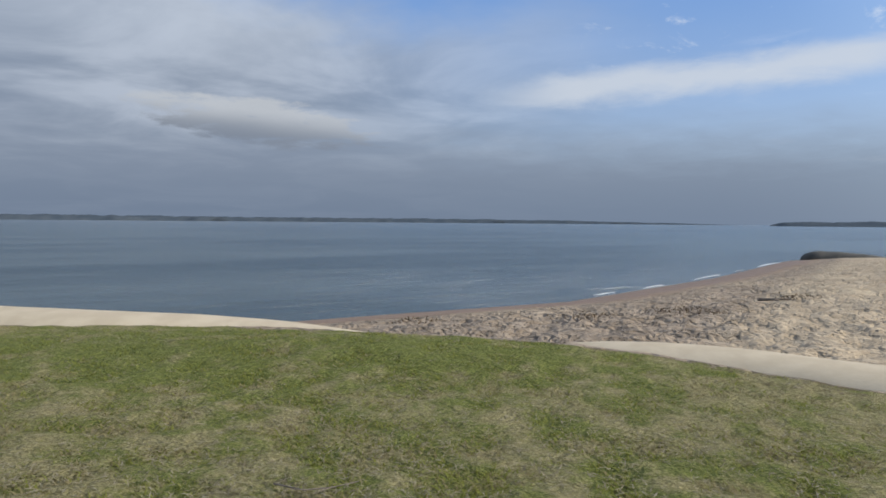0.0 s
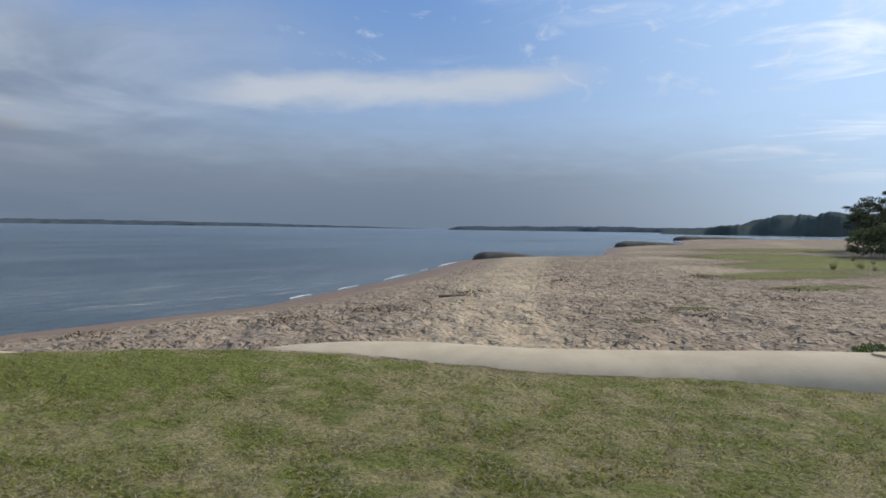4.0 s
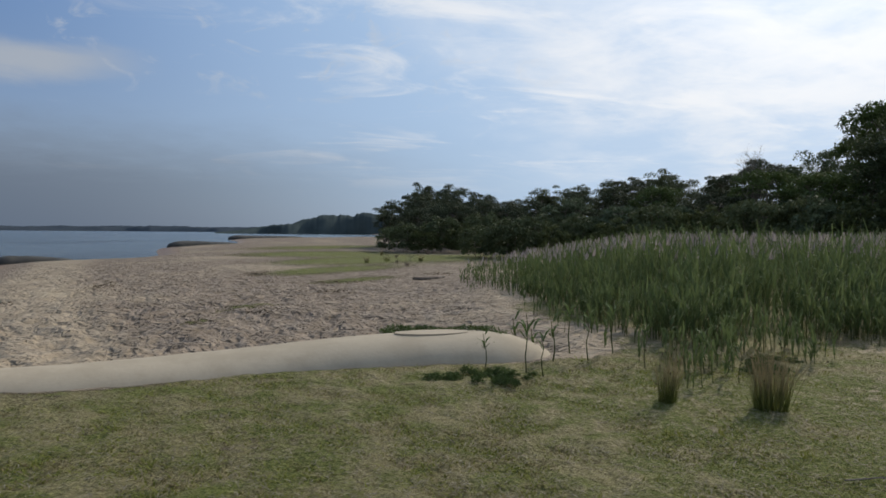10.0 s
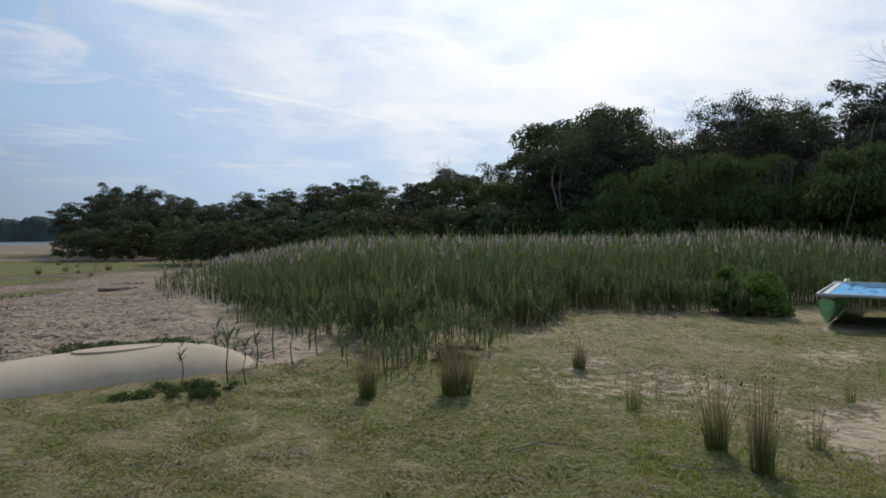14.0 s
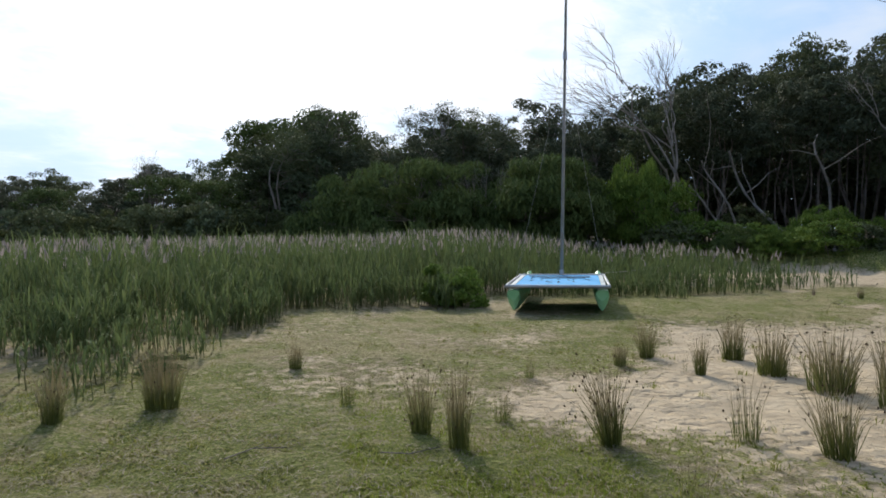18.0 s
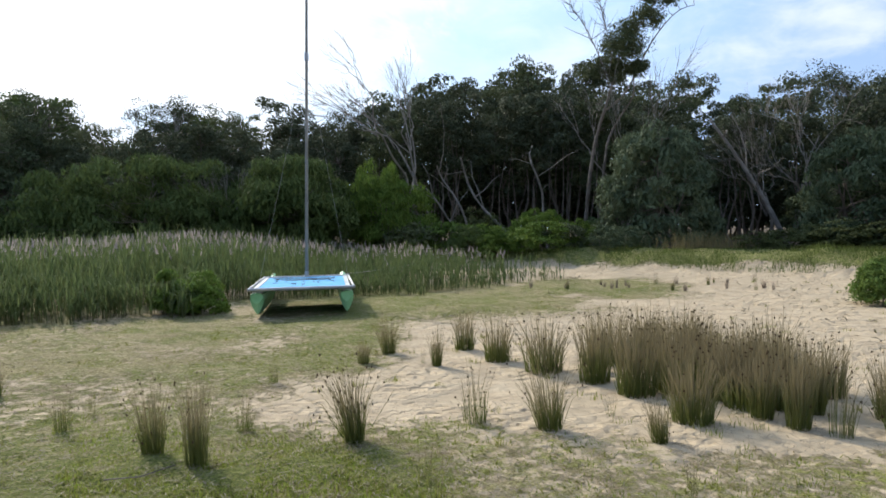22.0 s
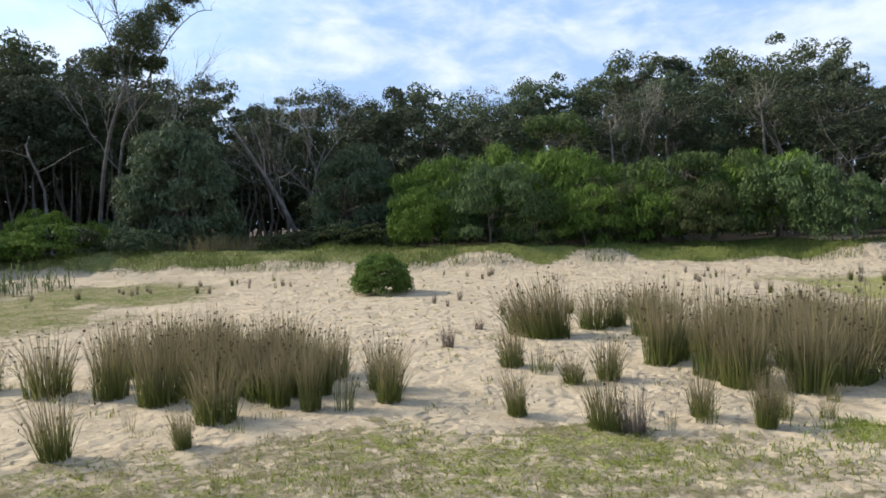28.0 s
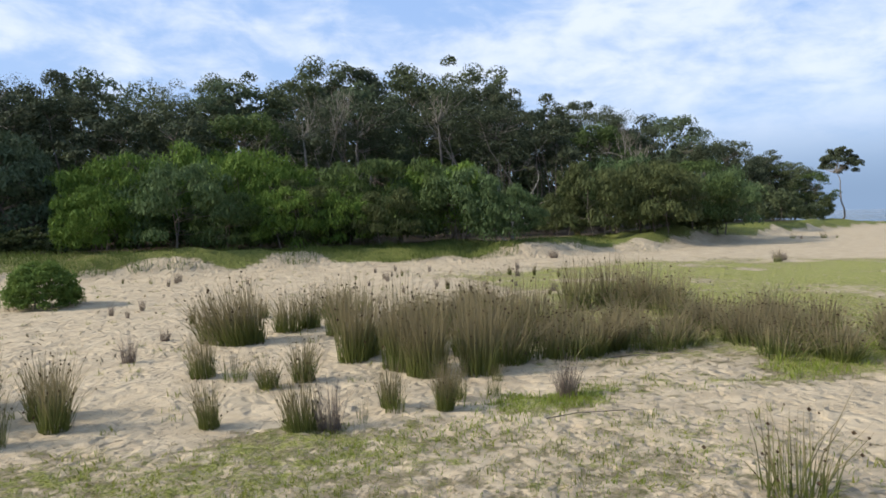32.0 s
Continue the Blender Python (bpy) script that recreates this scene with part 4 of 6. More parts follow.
# shrubs before the forest
for a, d, k, size in ((171.2, 25.5, 1, 1.05), (167, 28.5, 0, 1.25), (176, 29, 0, 1.35), (172.5, 32, 0, 1.5), (-178, 30, 0, 1.1), (-175, 28, 2, 1.15), (-171, 28, 2, 1.15), (-168, 29, 0, 1.15), (-166, 27.5, 1, 0.95), (-163, 27, 1, 0.8), (165, 26, 0, 0.75), (181, 27, 3, 0.9), (-155, 33, 3, 1.15), (-151.5, 34, 3, 1.15), (-148, 36, 2, 1.1), (-153, 37, 1, 1.3), (-158, 34, 3, 0.7), (-146, 40, 1, 1.2), (-141.8, 60, 2, 0.8), (-139.4, 70, 2, 0.55), (-143.5, 52, 2, 0.9), (124, 34, 0, 1.2), (116, 33, 2, 1.4), (113.5, 34, 2, 1.2), (103, 34, 2, 1.75), (98.5, 35, 2, 1.5), (107, 35, 2, 1.55), (115.5, 33, 2, 1.5), (111, 33, 2, 1.1), (136, 31, 0, 0.6), (141, 32, 1, 0.5), (83, 43, 2, 0.9), (76, 48, 2, 1.0), (79.5, 46, 3, 0.8), (87, 42, 2, 0.9), (91, 40, 3, 1.0), (61.5, 54, 2, 0.8), (63, 52, 2, 0.75), (64.5, 51, 2, 0.95), (66, 52, 2, 1.0), (68, 50, 3, 0.7), (70, 52, 2, 0.9), (72.5, 50, 3, 0.8), (55.5, 66, 2, 0.9), (57.2, 64, 3, 0.8), (58.6, 66, 2, 1.1), (60.2, 64, 3, 0.9), (54.2, 70, 2, 0.8), (62, 66, 2, 1.2), (-176.5, 26.5, 0, 0.75), (-172.5, 26, 3, 0.7), (179, 26, 0, 0.8), (174.5, 25.5, 2, 0.7), (133, 30, 0, 0.4), (139, 30.5, 0, 0.42), (130, 30, 2, 0.45)):
    stand(SCRUB[(3, 2, 0, 1)[k]] if d > 45 or 60 < a < 97 else BUSH[k], a, d, size)
stand(BUSH[0], 122.4, 34, 1.55, wide=0.5)
dome_tree = plant_tree("dome_banksia", "ball", 5.0, 2.3, LEAF_GREY, BARK, 75, "grey-green banksia with dense leaves down to the ground", "tree", 64, 0.19, 0.34, rise=0.6)
place_first(dome_tree, 159.6, 30)
stand(dome_tree, 145.5, 31.5, 1.25)
MASTER_SPOTS = ((133, 47, 1.1), (128, 50, 1.1), (137, 49, 1.1), (120, 48, 1.1), (108, 47, 1.1), (95, 46, 1.0), (94, 43, 0.75), (97, 44, 0.78), (58, 74, 0.7), (-137.6, 95, 1.18), (165.5, 27, 0.8), (168, 30, 1.0), (114, 33, 1.2), (-150, 33, 1.0), (118, 56, 1.1), (142, 58, 1.1), (101, 37, 0.9), (-147, 38, 0.9), (88, 41, 0.8), (132, 29.5, 0.35))
for ob, (a, d, size) in zip(MASTERS, MASTER_SPOTS):
    place_first(ob, a, d, size)
for a, d, size in ((67.1, 70, 0.66), (64.6, 74, 0.55), (174, 44, 1.15), (-177, 46, 1.25), (-175.5, 43, 1.2)):
    stand(UMBRELLA[1], a, d, size)
# single trees that stand out
def leaning_tree(az, d):
    """A tall tree of twisted stems that lean over, with a tufted crown on their ends and a spray of bare twigs."""
    r = np.random.default_rng(61)
    root = new("leaning_tree")
    bm = bmesh.new()

    def stem(points, a, b):
        path = [Vector(q) for q in smooth_line([(u, r.normal(0, 0.12), z) for u, z in points], 14)]
        limb(bm, path, [a + (b - a) * k / 13 for k in range(14)], 7)
        return path

    stem(((0, -0.4), (0.2, 2.5), (0.55, 5.1), (1.05, 6.7), (1.4, 7.7), (1.7, 9.1)), 0.10, 0.05)
    stem(((0.5, -0.3), (0.95, 3.0), (1.1, 5.2), (1.9, 6.6), (2.6, 7.5), (2.5, 8.8)), 0.075, 0.03)
    tips = stem(((1.05, 6.7), (2.2, 7.6), (2.9, 9.2), (3.6, 10.4), (4.6, 11.4), (5.3, 11.5)), 0.05, 0.015)[6:]
    tips += stem(((1.7, 9.1), (2.6, 10.4), (3.4, 11.6), (4.0, 12.6)), 0.045, 0.02)[5:]
    bare = stem(((1.4, 7.7), (0.9, 9.4), (0.2, 11.0), (-0.5, 12.0)), 0.03, 0.012)[4:]
    bare += stem(((1.5, 8.0), (1.4, 10.0), (1.0, 11.6), (0.9, 12.7)), 0.03, 0.012)[5:]
    for p in bare * 3 + tips:
        limb(bm, bent(p, p + Vector((r.normal(-0.15, 0.5), r.normal(0, 0.5), r.uniform(0.4, 1.1))), 0.06, 3, r), [0.018, 0.014, 0.01, 0.004], 4)
    part("trunk", bm, BARK, root)
    puffs = []
    for u, z, w in ((1.5, 9.6, 0.9), (2.4, 9.4, 0.9), (0.8, 9.0, 0.6), (2.0, 10.4, 0.8), (3.1, 11.0, 0.65), (3.9, 11.9, 0.7), (3.3, 12.4, 0.65), (4.4, 12.2, 0.45), (1.6, 8.7, 0.6), (2.6, 8.6, 0.5)):
        puffs += [(u + r.normal(0, w * 0.45), r.normal(0, w * 0.5), z + r.normal(0, w * 0.4), w * r.uniform(0.42, 0.7)) for _ in range(9)]
    places, out = [], []
    for u, v, z, w in puffs:
        d3 = r.normal(0, 1, (210, 3))
        d3 /= np.linalg.norm(d3, axis=1, keepdims=True)
        places.append(np.array((u, v, z)) + d3 * w * r.uniform(0.35, 1.3, (210, 1)) ** 0.6)
        out.append(d3)
    v, q = leaf_tris(np.concatenate(places), np.concatenate(out), 0.15, 0.4, r, 0.2)
    part("crown", mesh_from("crown", v, q), LEAF_MID, root)
    root.matrix_basis = Matrix.Translation(at(az, d)) @ Euler((0, 0, radians(-az))).to_matrix().to_4x4()
    tagged(root, "tall leaning tree with a bare twisted trunk and tufted crown", "tree")


leaning_tree(139.6, 34)
for a, d, h, lean, seed in ((127.5, 35, 9.8, -0.34, 1), (104, 47, 8.4, 0.05, 2), (142.5, 36, 7.8, 0.02, 3), (157, 36, 6.9, -0.1, 4), (-175, 36, 6.4, 0.0, 5), (-177.5, 36, 6.0, 0.1, 6), (176, 37, 5.2, -0.05, 9), (-166, 37, 6.0, 0.1, 10), (154, 35, 6.0, -0.2, 11), (-152, 42, 5.2, 0.0, 12), (110, 33, 4.2, 0.1, 7), (84, 48, 5.4, 0.0, 8)):
    place_first(bare_tree("bare_tree", h * 1.38, 2, seed, "leafless grey tree with fine forking twigs", lean), a, d, 1.0, -a)


def leaning_trunk(a0, d0, a1, d1, z1, thick):
    r = np.random.default_rng(int(abs(a0) * 10))
    root = at(a0, d0)
    bm = bmesh.new()
    path = bent((0, 0, -0.2), at(a1, d1, z1) - root, 0.25, 8, r)
    limb(bm, path, [thick * (1 - 0.07 * i) for i in range(9)], 7)
    for k in (4, 5, 6, 7):
        limb(bm, bent(path[k], path[k] + Vector(r.normal(0, 1.0, 3)) + Vector((0, 0, 0.9)), 0.1, 3, r), [thick * 0.35, thick * 0.25, thick * 0.2, thick * 0.08], 5)
    ob = new("dead_tree")
    ob.location = root
    part("trunk", bm, PALE_BARK, ob)
    tagged(ob, "pale leaning dead tree among the dark trees", "dead tree", "leaning dead trees")


for row in ((132.5, 33, 126.5, 34, 3.9, 0.09), (134.5, 34, 129.5, 35, 5.5, 0.10), (155, 34, 149.5, 35, 6.8, 0.13), (73.5, 56, 71.8, 56, 3.8, 0.13), (130, 34, 127.5, 34, 5.0, 0.07), (136.8, 34, 135.5, 35, 6.0, 0.08), (-163.5, 30, -161, 31, 2.6, 0.08), (-162, 30, -164.5, 31, 2.4, 0.07)):
    leaning_trunk(*row)


def reed_bed(name, count, spot, seed, height, label, plume=0.75):
    """Many reeds: stem, strap leaves that arch over, and a feathery plume."""
    r = np.random.default_rng(seed)
    V, Q, S = [], [], []
    base = 0

    def strip(points, width, across, slot):
        nonlocal base
        n = len(points)
        for k, p in enumerate(points):
            w = width * (1 - k / (n - 1)) ** 0.6 * 0.5 + 0.0008
            V.append(p - across * w)
            V.append(p + across * w)
        for k in range(n - 1):
            Q.append((base + 2 * k, base + 2 * k + 1, base + 2 * k + 3, base + 2 * k + 2))
            S.append(slot)
        base += 2 * n

    for x, y, h, deep in spot(r, count, height):
        z = float(ground_height(x, y)) - 0.03
        lean = r.normal(0, 0.09, 2)
        foot = np.array((x, y, z))
        tip = foot + np.array((lean[0] * h, lean[1] * h, h))
        a = r.uniform(0, math.pi)
        across = np.array((math.cos(a), math.sin(a), 0))
        strip([foot, tip], 0.016, across, 1)
        for _ in range(int(r.integers(5, 9))):
            f = r.uniform(0.15, 0.92)
            b = r.uniform(0, 2 * math.pi)
            d = np.array((math.cos(b), math.sin(b), 0))
            ln = h * r.uniform(0.22, 0.42)
            p = foot + (tip - foot) * f
            up = r.uniform(0.8, 1.35)
            strip([p, p + d * ln * 0.16 + np.array((0, 0, ln * 0.5 * up)), p + d * ln * 0.42 + np.array((0, 0, ln * 0.88 * up)), p + d * ln * 0.66 + np.array((0, 0, ln * 0.80 * up))], 0.023, np.array((-d[1], d[0], 0)), 0)
        if r.random() < plume * deep:
            b = r.uniform(0, 2 * math.pi)
            d = np.array((math.cos(b), math.sin(b), 0))
            for c in (0, 2.1):
                across = np.array((math.cos(b + c), math.sin(b + c), 0))
                strip([tip - np.array((0, 0, 0.02)), tip + d * 0.02 + np.array((0, 0, 0.09)), tip + d * 0.06 + np.array((0, 0, 0.21))], 0.070, across, 2)
    ob = part(name, mesh_from(name, np.array(V), np.array(Q), False, S), [REED_LEAF, REED_STEM, REED_PLUME])
    return tagged(ob, label, "reeds", kind="stuff")


REED_FRONT = ((60.5, 25), (63, 21.5), (65, 18), (67.3, 16), (70, 13.4), (74, 11), (78, 10.3), (86, 10.8), (91, 12.8), (96, 15.8), (104, 15.6), (112, 16.6), (118, 18), (126, 18), (134, 20), (138, 22))
REED_BACK = ((60.5, 28), (62, 29), (65, 30), (72, 34), (82, 35), (95, 35), (110, 32), (120, 29), (127, 26), (134, 25), (138, 24.5))


def reed_front(a):
    return float(np.interp(a, [s[0] for s in REED_FRONT], [s[1] for s in REED_FRONT]))


def reed_spots(r, count, height):
    made = 0
    while made < count:
        a = r.uniform(60, 138)
        f, b = reed_front(a) + 2.4 * (float(bumps(a * 0.28, 3.0, 1.0, 73, 2)) - 0.5), float(np.interp(a, [s[0] for s in REED_BACK], [s[1] for s in REED_BACK]))
        d = f + (b - f) * r.random() ** 1.7 + r.normal(0, 0.25) - (r.random() < 0.30) * r.uniform(0, 3.0) * float(smooth(a, 98, 84))
        x, y = d * math.sin(radians(a)), d * math.cos(radians(a))
        if bumps(x, y, 1.1, 71, 2) < 0.36 and d < f + 2.5 or math.hypot(x - 13.6, y + 6.9) < 2.2:
            continue
        thin = float(smooth(a, 108, 122))
        h = height * (0.36 + 0.64 * float(smooth(d - f, -1.5, 4.5))) * r.uniform(0.75, 1.1) * (1 - 0.30 * thin) * (1 - 0.35 * float(smooth(a, 124, 136))) * (1 + 0.15 * math.exp(-(((a - 109) / 7) ** 2)) * float(smooth(d - f, 3, 9))) * (0.48 + 0.52 * float(smooth(a, 61, 77)))
        if r.random() < 0.40 * float(smooth(a, 112, 126)) or r.random() < 0.85 * float(smooth(a, 126, 138)) or r.random() < 0.8 * float(smooth(a, 68, 60.5)):
            continue
        made += 1
        yield x, y, h, float(smooth(d - f, 2.5, 9.0))


reed_bed("reed_bed", 7500, reed_spots, 5, 1.42, "dense bed of green reeds with pale feathery plumes")


RUSH_WIDTH = {}


def rush(seed, blades, spread, heads, foot_wide, blade=RUSH, label="brown-tipped green rush clump growing in the sand"):
    """A clump of stiff rushes one metre tall with its foot at the origin."""
    r = np.random.default_rng(seed)
    root = new("rush_clump")
    V, Q, HV, HQ = [], [], [], []
    for _ in range(blades):
        a, f = r.uniform(0, 2 * math.pi), math.sqrt(r.random())
        foot = np.array((foot_wide * f * math.cos(a), foot_wide * f * math.sin(a), -0.04))
        ln = 0.16 + 0.95 * r.beta(1.6, 1.6)
        out = spread * abs(r.normal(0, 0.8)) * (0.4 + 0.6 * f)
        ln *= 1.08 - 0.35 * f * f * r.random()
        b = a + r.normal(0, 0.6)
        d = np.array((math.cos(b), math.sin(b), 0))
        pts = [foot, foot + d * out * 0.38 * ln + np.array((0, 0, ln * 0.55)), foot + d * out * ln + np.array((0, 0, ln * (1 - 0.22 * out)))]
        c = r.uniform(0, math.pi)
        w = np.array((math.cos(c), math.sin(c), 0))
        k = len(V)
        for p, s in zip(pts, (0.0036, 0.0030, 0.0007)):
            V += [p - w * s, p + w * s]
        Q += [(k, k + 1, k + 3, k + 2), (k + 2, k + 3, k + 5, k + 4)]
        if r.random() < heads:
            p = pts[1] + (pts[2] - pts[1]) * r.uniform(0.75, 0.97)
            k = len(HV)
            s = r.uniform(0.007, 0.013)
            HV += [p + (s, 0, 0), p + (0, s, 0), p + (-s, 0, 0), p + (0, -s, 0), p + (0, 0, 2 * s), p + (0, 0, -1.5 * s)]
            HQ += [(k + 4, k, k + 5, k + 1), (k + 4, k + 2, k + 5, k + 3)]
    part("foliage", mesh_from("foliage", np.array(V), np.array(Q)), blade, root)
    if HV:
        tagged(part("seed_spray", mesh_from("seed_spray", np.array(HV), np.array(HQ)), RUSH_HEAD, root), kind="stuff")
    RUSH_WIDTH[root] = 2 * float(np.percentile(np.hypot(np.array(V)[:, 0], np.array(V)[:, 1]), 93))
    return tagged(root, label, "rush clump", "rush clumps on the sand")


RUSHES = [rush(1, 230, 0.34, 0.14, 0.12), rush(2, 250, 0.24, 0.05, 0.14), rush(3, 300, 0.50, 0.25, 0.09), rush(4, 80, 0.30, 0.30, 0.15), rush(5, 20, 0.28, 0.35, 0.13), rush(6, 380, 0.28, 0.05, 0.18), rush(7, 160, 0.34, 0.10, 0.14, DEAD_RUSH, "dry purplish-grey rush clump growing in the sand")]
# each clump: place, height, width, kind and sideways lean
BY_REEDS = ((6.94, 0.71, 0.60, 0.41, 5, 0), (6.64, 1.58, 0.58, 0.31, 0, 2), (8.49, -0.65, 0.36, 0.19, 1, 0), (6.57, -1.01, 0.43, 0.19, 3, 0), (7.21, -0.27, 0.26, 0.10, 4, 0), (6.73, -0.47, 0.25, 0.10, 4, 0), (6.97, -1.31, 0.29, 0.12, 4, 0), (6.90, -1.31, 0.36, 0.11, 4, 0), (5.32, -1.42, 0.60, 0.30, 0, -3), (4.85, -1.59, 0.66, 0.21, 1, 0), (5.46, -2.18, 0.33, 0.18, 3, 0), (6.96, -3.10, 0.26, 0.13, 3, 0), (4.55, -2.71, 0.66, 0.44, 2, -9))
BY_BOAT = ((7.19, -4.38, 0.29, 0.18, 1, 0), (7.59, -5.01, 0.51, 0.32, 0, -4), (8.31, -5.86, 0.40, 0.17, 4, -4), (6.50, -4.99, 0.47, 0.22, 0, 0), (6.69, -4.92, 0.26, 0.10, 4, 0), (7.14, -5.96, 0.56, 0.34, 1, 0), (6.25, -5.75, 0.55, 0.41, 1, 2), (4.35, -3.76, 0.51, 0.30, 3, -3), (3.81, -4.10, 0.57, 0.38, 0, -5), (3.71, -4.76, 0.26, 0.19, 4, 0), (3.01, -4.46, 0.35, 0.24, 0, -5), (8.27, -4.02, 0.30, 0.12, 4, 0), (3.20, -2.47, 0.30, 0.20, 4, 0), (2.30, -3.75, 0.25, 0.13, 4, 0), (3.53, -2.34, 0.15, 0.08, 4, 0), (4.36, -0.41, 0.28, 0.10, 4, 0))
ROW = ((5.41, -5.71, 0.60, 0.57, 1, 0), (4.69, -5.73, 0.73, 0.43, 1, 0), (4.06, -5.60, 0.73, 0.49, 5, 0), (3.16, -5.13, 0.58, 0.46, 5, 0), (4.48, -6.85, 0.60, 0.55, 1, 0), (3.43, -6.18, 0.66, 0.41, 1, 0), (2.85, -5.68, 0.63, 0.34, 0, 0), (2.52, -5.61, 0.66, 0.25, 1, 0), (2.63, -6.16, 0.67, 0.30, 0, 2), (2.21, -5.63, 0.59, 0.25, 3, 2), (1.91, -5.98, 0.58, 0.44, 0, 4), (5.09, -6.59, 0.62, 0.49, 1, 0), (4.96, -7.00, 0.54, 0.50, 1, 0), (3.60, -6.94, 0.51, 0.39, 1, 0), (3.78, -6.30, 0.66, 0.49, 1, 0))
MID = ((1.33, -5.14, 0.17, 0.11, 4, 0), (0.69, -5.75, 0.45, 0.31, 0, -5), (0.98, -7.60, 0.48, 0.35, 1, -5), (0.64, -7.35, 0.32, 0.38, 3, 0), (0.28, -6.94, 0.35, 0.36, 0, -4), (0.83, -9.85, 0.85, 0.83, 5, -13), (1.12, -9.99, 0.72, 0.59, 1, -16), (0.63, -9.85, 0.76, 0.50, 1, -4), (0.14, -10.60, 0.61, 0.57, 1, 0), (0.59, -12.22, 0.34, 0.29, 0, 0), (2.00, -8.81, 0.35, 0.26, 6, -3), (1.85, -10.24, 0.20, 0.21, 6, 0), (2.27, -3.71, 0.28, 0.14, 4, 0), (2.04, -4.32, 0.22, 0.10, 4, 0), (3.55, -2.64, 0.25, 0.23, 4, 0), (2.35, -4.38, 0.20, 0.07, 4, 0))
FRONT = ((-0.03, -5.46, 0.46, 0.33, 1, -6), (-0.25, -5.42, 0.43, 0.30, 6, -5), (-0.51, -5.48, 0.35, 0.18, 4, 0), (-0.06, -7.11, 0.48, 0.43, 0, 0), (-0.64, -7.98, 0.86, 0.50, 1, 0), (-1.07, -7.44, 0.92, 0.41, 1, 0), (-1.21, -7.05, 0.66, 0.34, 0, 0), (-0.81, -5.75, 0.43, 0.25, 3, 0), (-1.23, -5.65, 0.48, 0.29, 0, 3), (-1.42, -5.90, 0.32, 0.17, 3, 0), (-1.76, -5.98, 0.22, 0.18, 3, 0), (-2.37, -5.70, 0.39, 0.23, 6, 6), (-2.72, -3.29, 0.53, 0.57, 3, 0), (-2.70, -3.33, 0.48, 0.32, 4, -4), (-1.25, -5.69, 0.42, 0.26, 0, 0), (-1.45, -6.00, 0.33, 0.17, 3, 0))
FIELD = ((-0.76, -8.27, 0.88, 0.58, 1, 0), (-1.17, -7.33, 0.92, 0.50, 1, 0), (-1.35, -6.99, 0.86, 0.50, 5, 0), (-1.88, -6.92, 0.87, 0.54, 5, 0), (-2.26, -7.56, 0.93, 0.53, 1, 0), (-0.19, -10.81, 0.71, 0.54, 0, 0), (-0.58, -10.01, 0.72, 0.50, 1, 0), (-0.79, -5.92, 0.42, 0.27, 0, 0), (-2.33, -5.69, 0.32, 0.21, 6, -5), (-3.03, -8.57, 0.83, 0.61, 1, 0), (-4.75, -11.11, 0.82, 0.71, 1, 0), (-5.48, -11.30, 0.86, 0.80, 1, 0), (-5.81, -10.67, 0.78, 0.81, 1, 0), (-6.14, -10.24, 0.69, 0.60, 0, 0), (-1.96, -6.54, 0.18, 0.17, 3, 0))
first = set()


def plant_rush(x, y, h, w, k, tilt):
    lean = Matrix.Rotation(radians(tilt), 4, Vector((x, y, 0)).normalized())
    m = Matrix.Translation((x, y, float(ground_height(x, y)))) @ lean @ Euler((0, 0, rng.uniform(0, 6.3))).to_matrix().to_4x4()
    ob = RUSHES[k]
    wide = w / RUSH_WIDTH[ob]
    if k in first:
        ob = copy_thing(ob, m)
    else:
        ob.matrix_basis = m
        first.add(k)
    ob.scale = (wide * 1.08, wide * 1.08, h * 1.12)


for row in BY_REEDS + BY_BOAT + ROW + MID + FRONT + FIELD:
    plant_rush(*row)
# the thick row in the sand
for _ in range(24):
    a, f = rng.uniform(0, 6.3), rng.random() ** 0.6
    x, y = 3.9 + 1.9 * f * math.cos(a), -6.5 + 0.7 * f * math.sin(a)
    plant_rush(x, y, rng.uniform(0.5, 0.68), rng.uniform(0.35, 0.55), int(rng.choice([0, 1, 1, 5])), rng.normal(0, 3))
# the field of rushes beyond the sand, out to the grass
made = 0
while made < 104:
    a, d = rng.uniform(182, 231), rng.uniform(6.8, 14.5)
    near = float(np.interp(a, (182, 188, 195, 200, 206, 214, 222, 231), (10.0, 8.0, 7.6, 7.2, 8.4, 8.4, 8.2, 8.0)))
    far = float(np.interp(a, (182, 190, 200, 210, 214, 222, 231), (12.0, 13.5, 13.4, 13.2, 11.0, 10.5, 10.0)))
    x, y = d * math.sin(radians(a)), d * math.cos(radians(a))
    if not near < d < far or (a < 207 and bumps(x, y, 1.2, 83, 2) < 0.52):
        continue
    plant_rush(x, y, rng.uniform(0.40, 0.66) * (0.85 if a > 207 else 1.0), rng.uniform(0.4, 0.75), int(rng.choice([0, 0, 1, 3, 3])), rng.normal(0, 4))
    made += 1


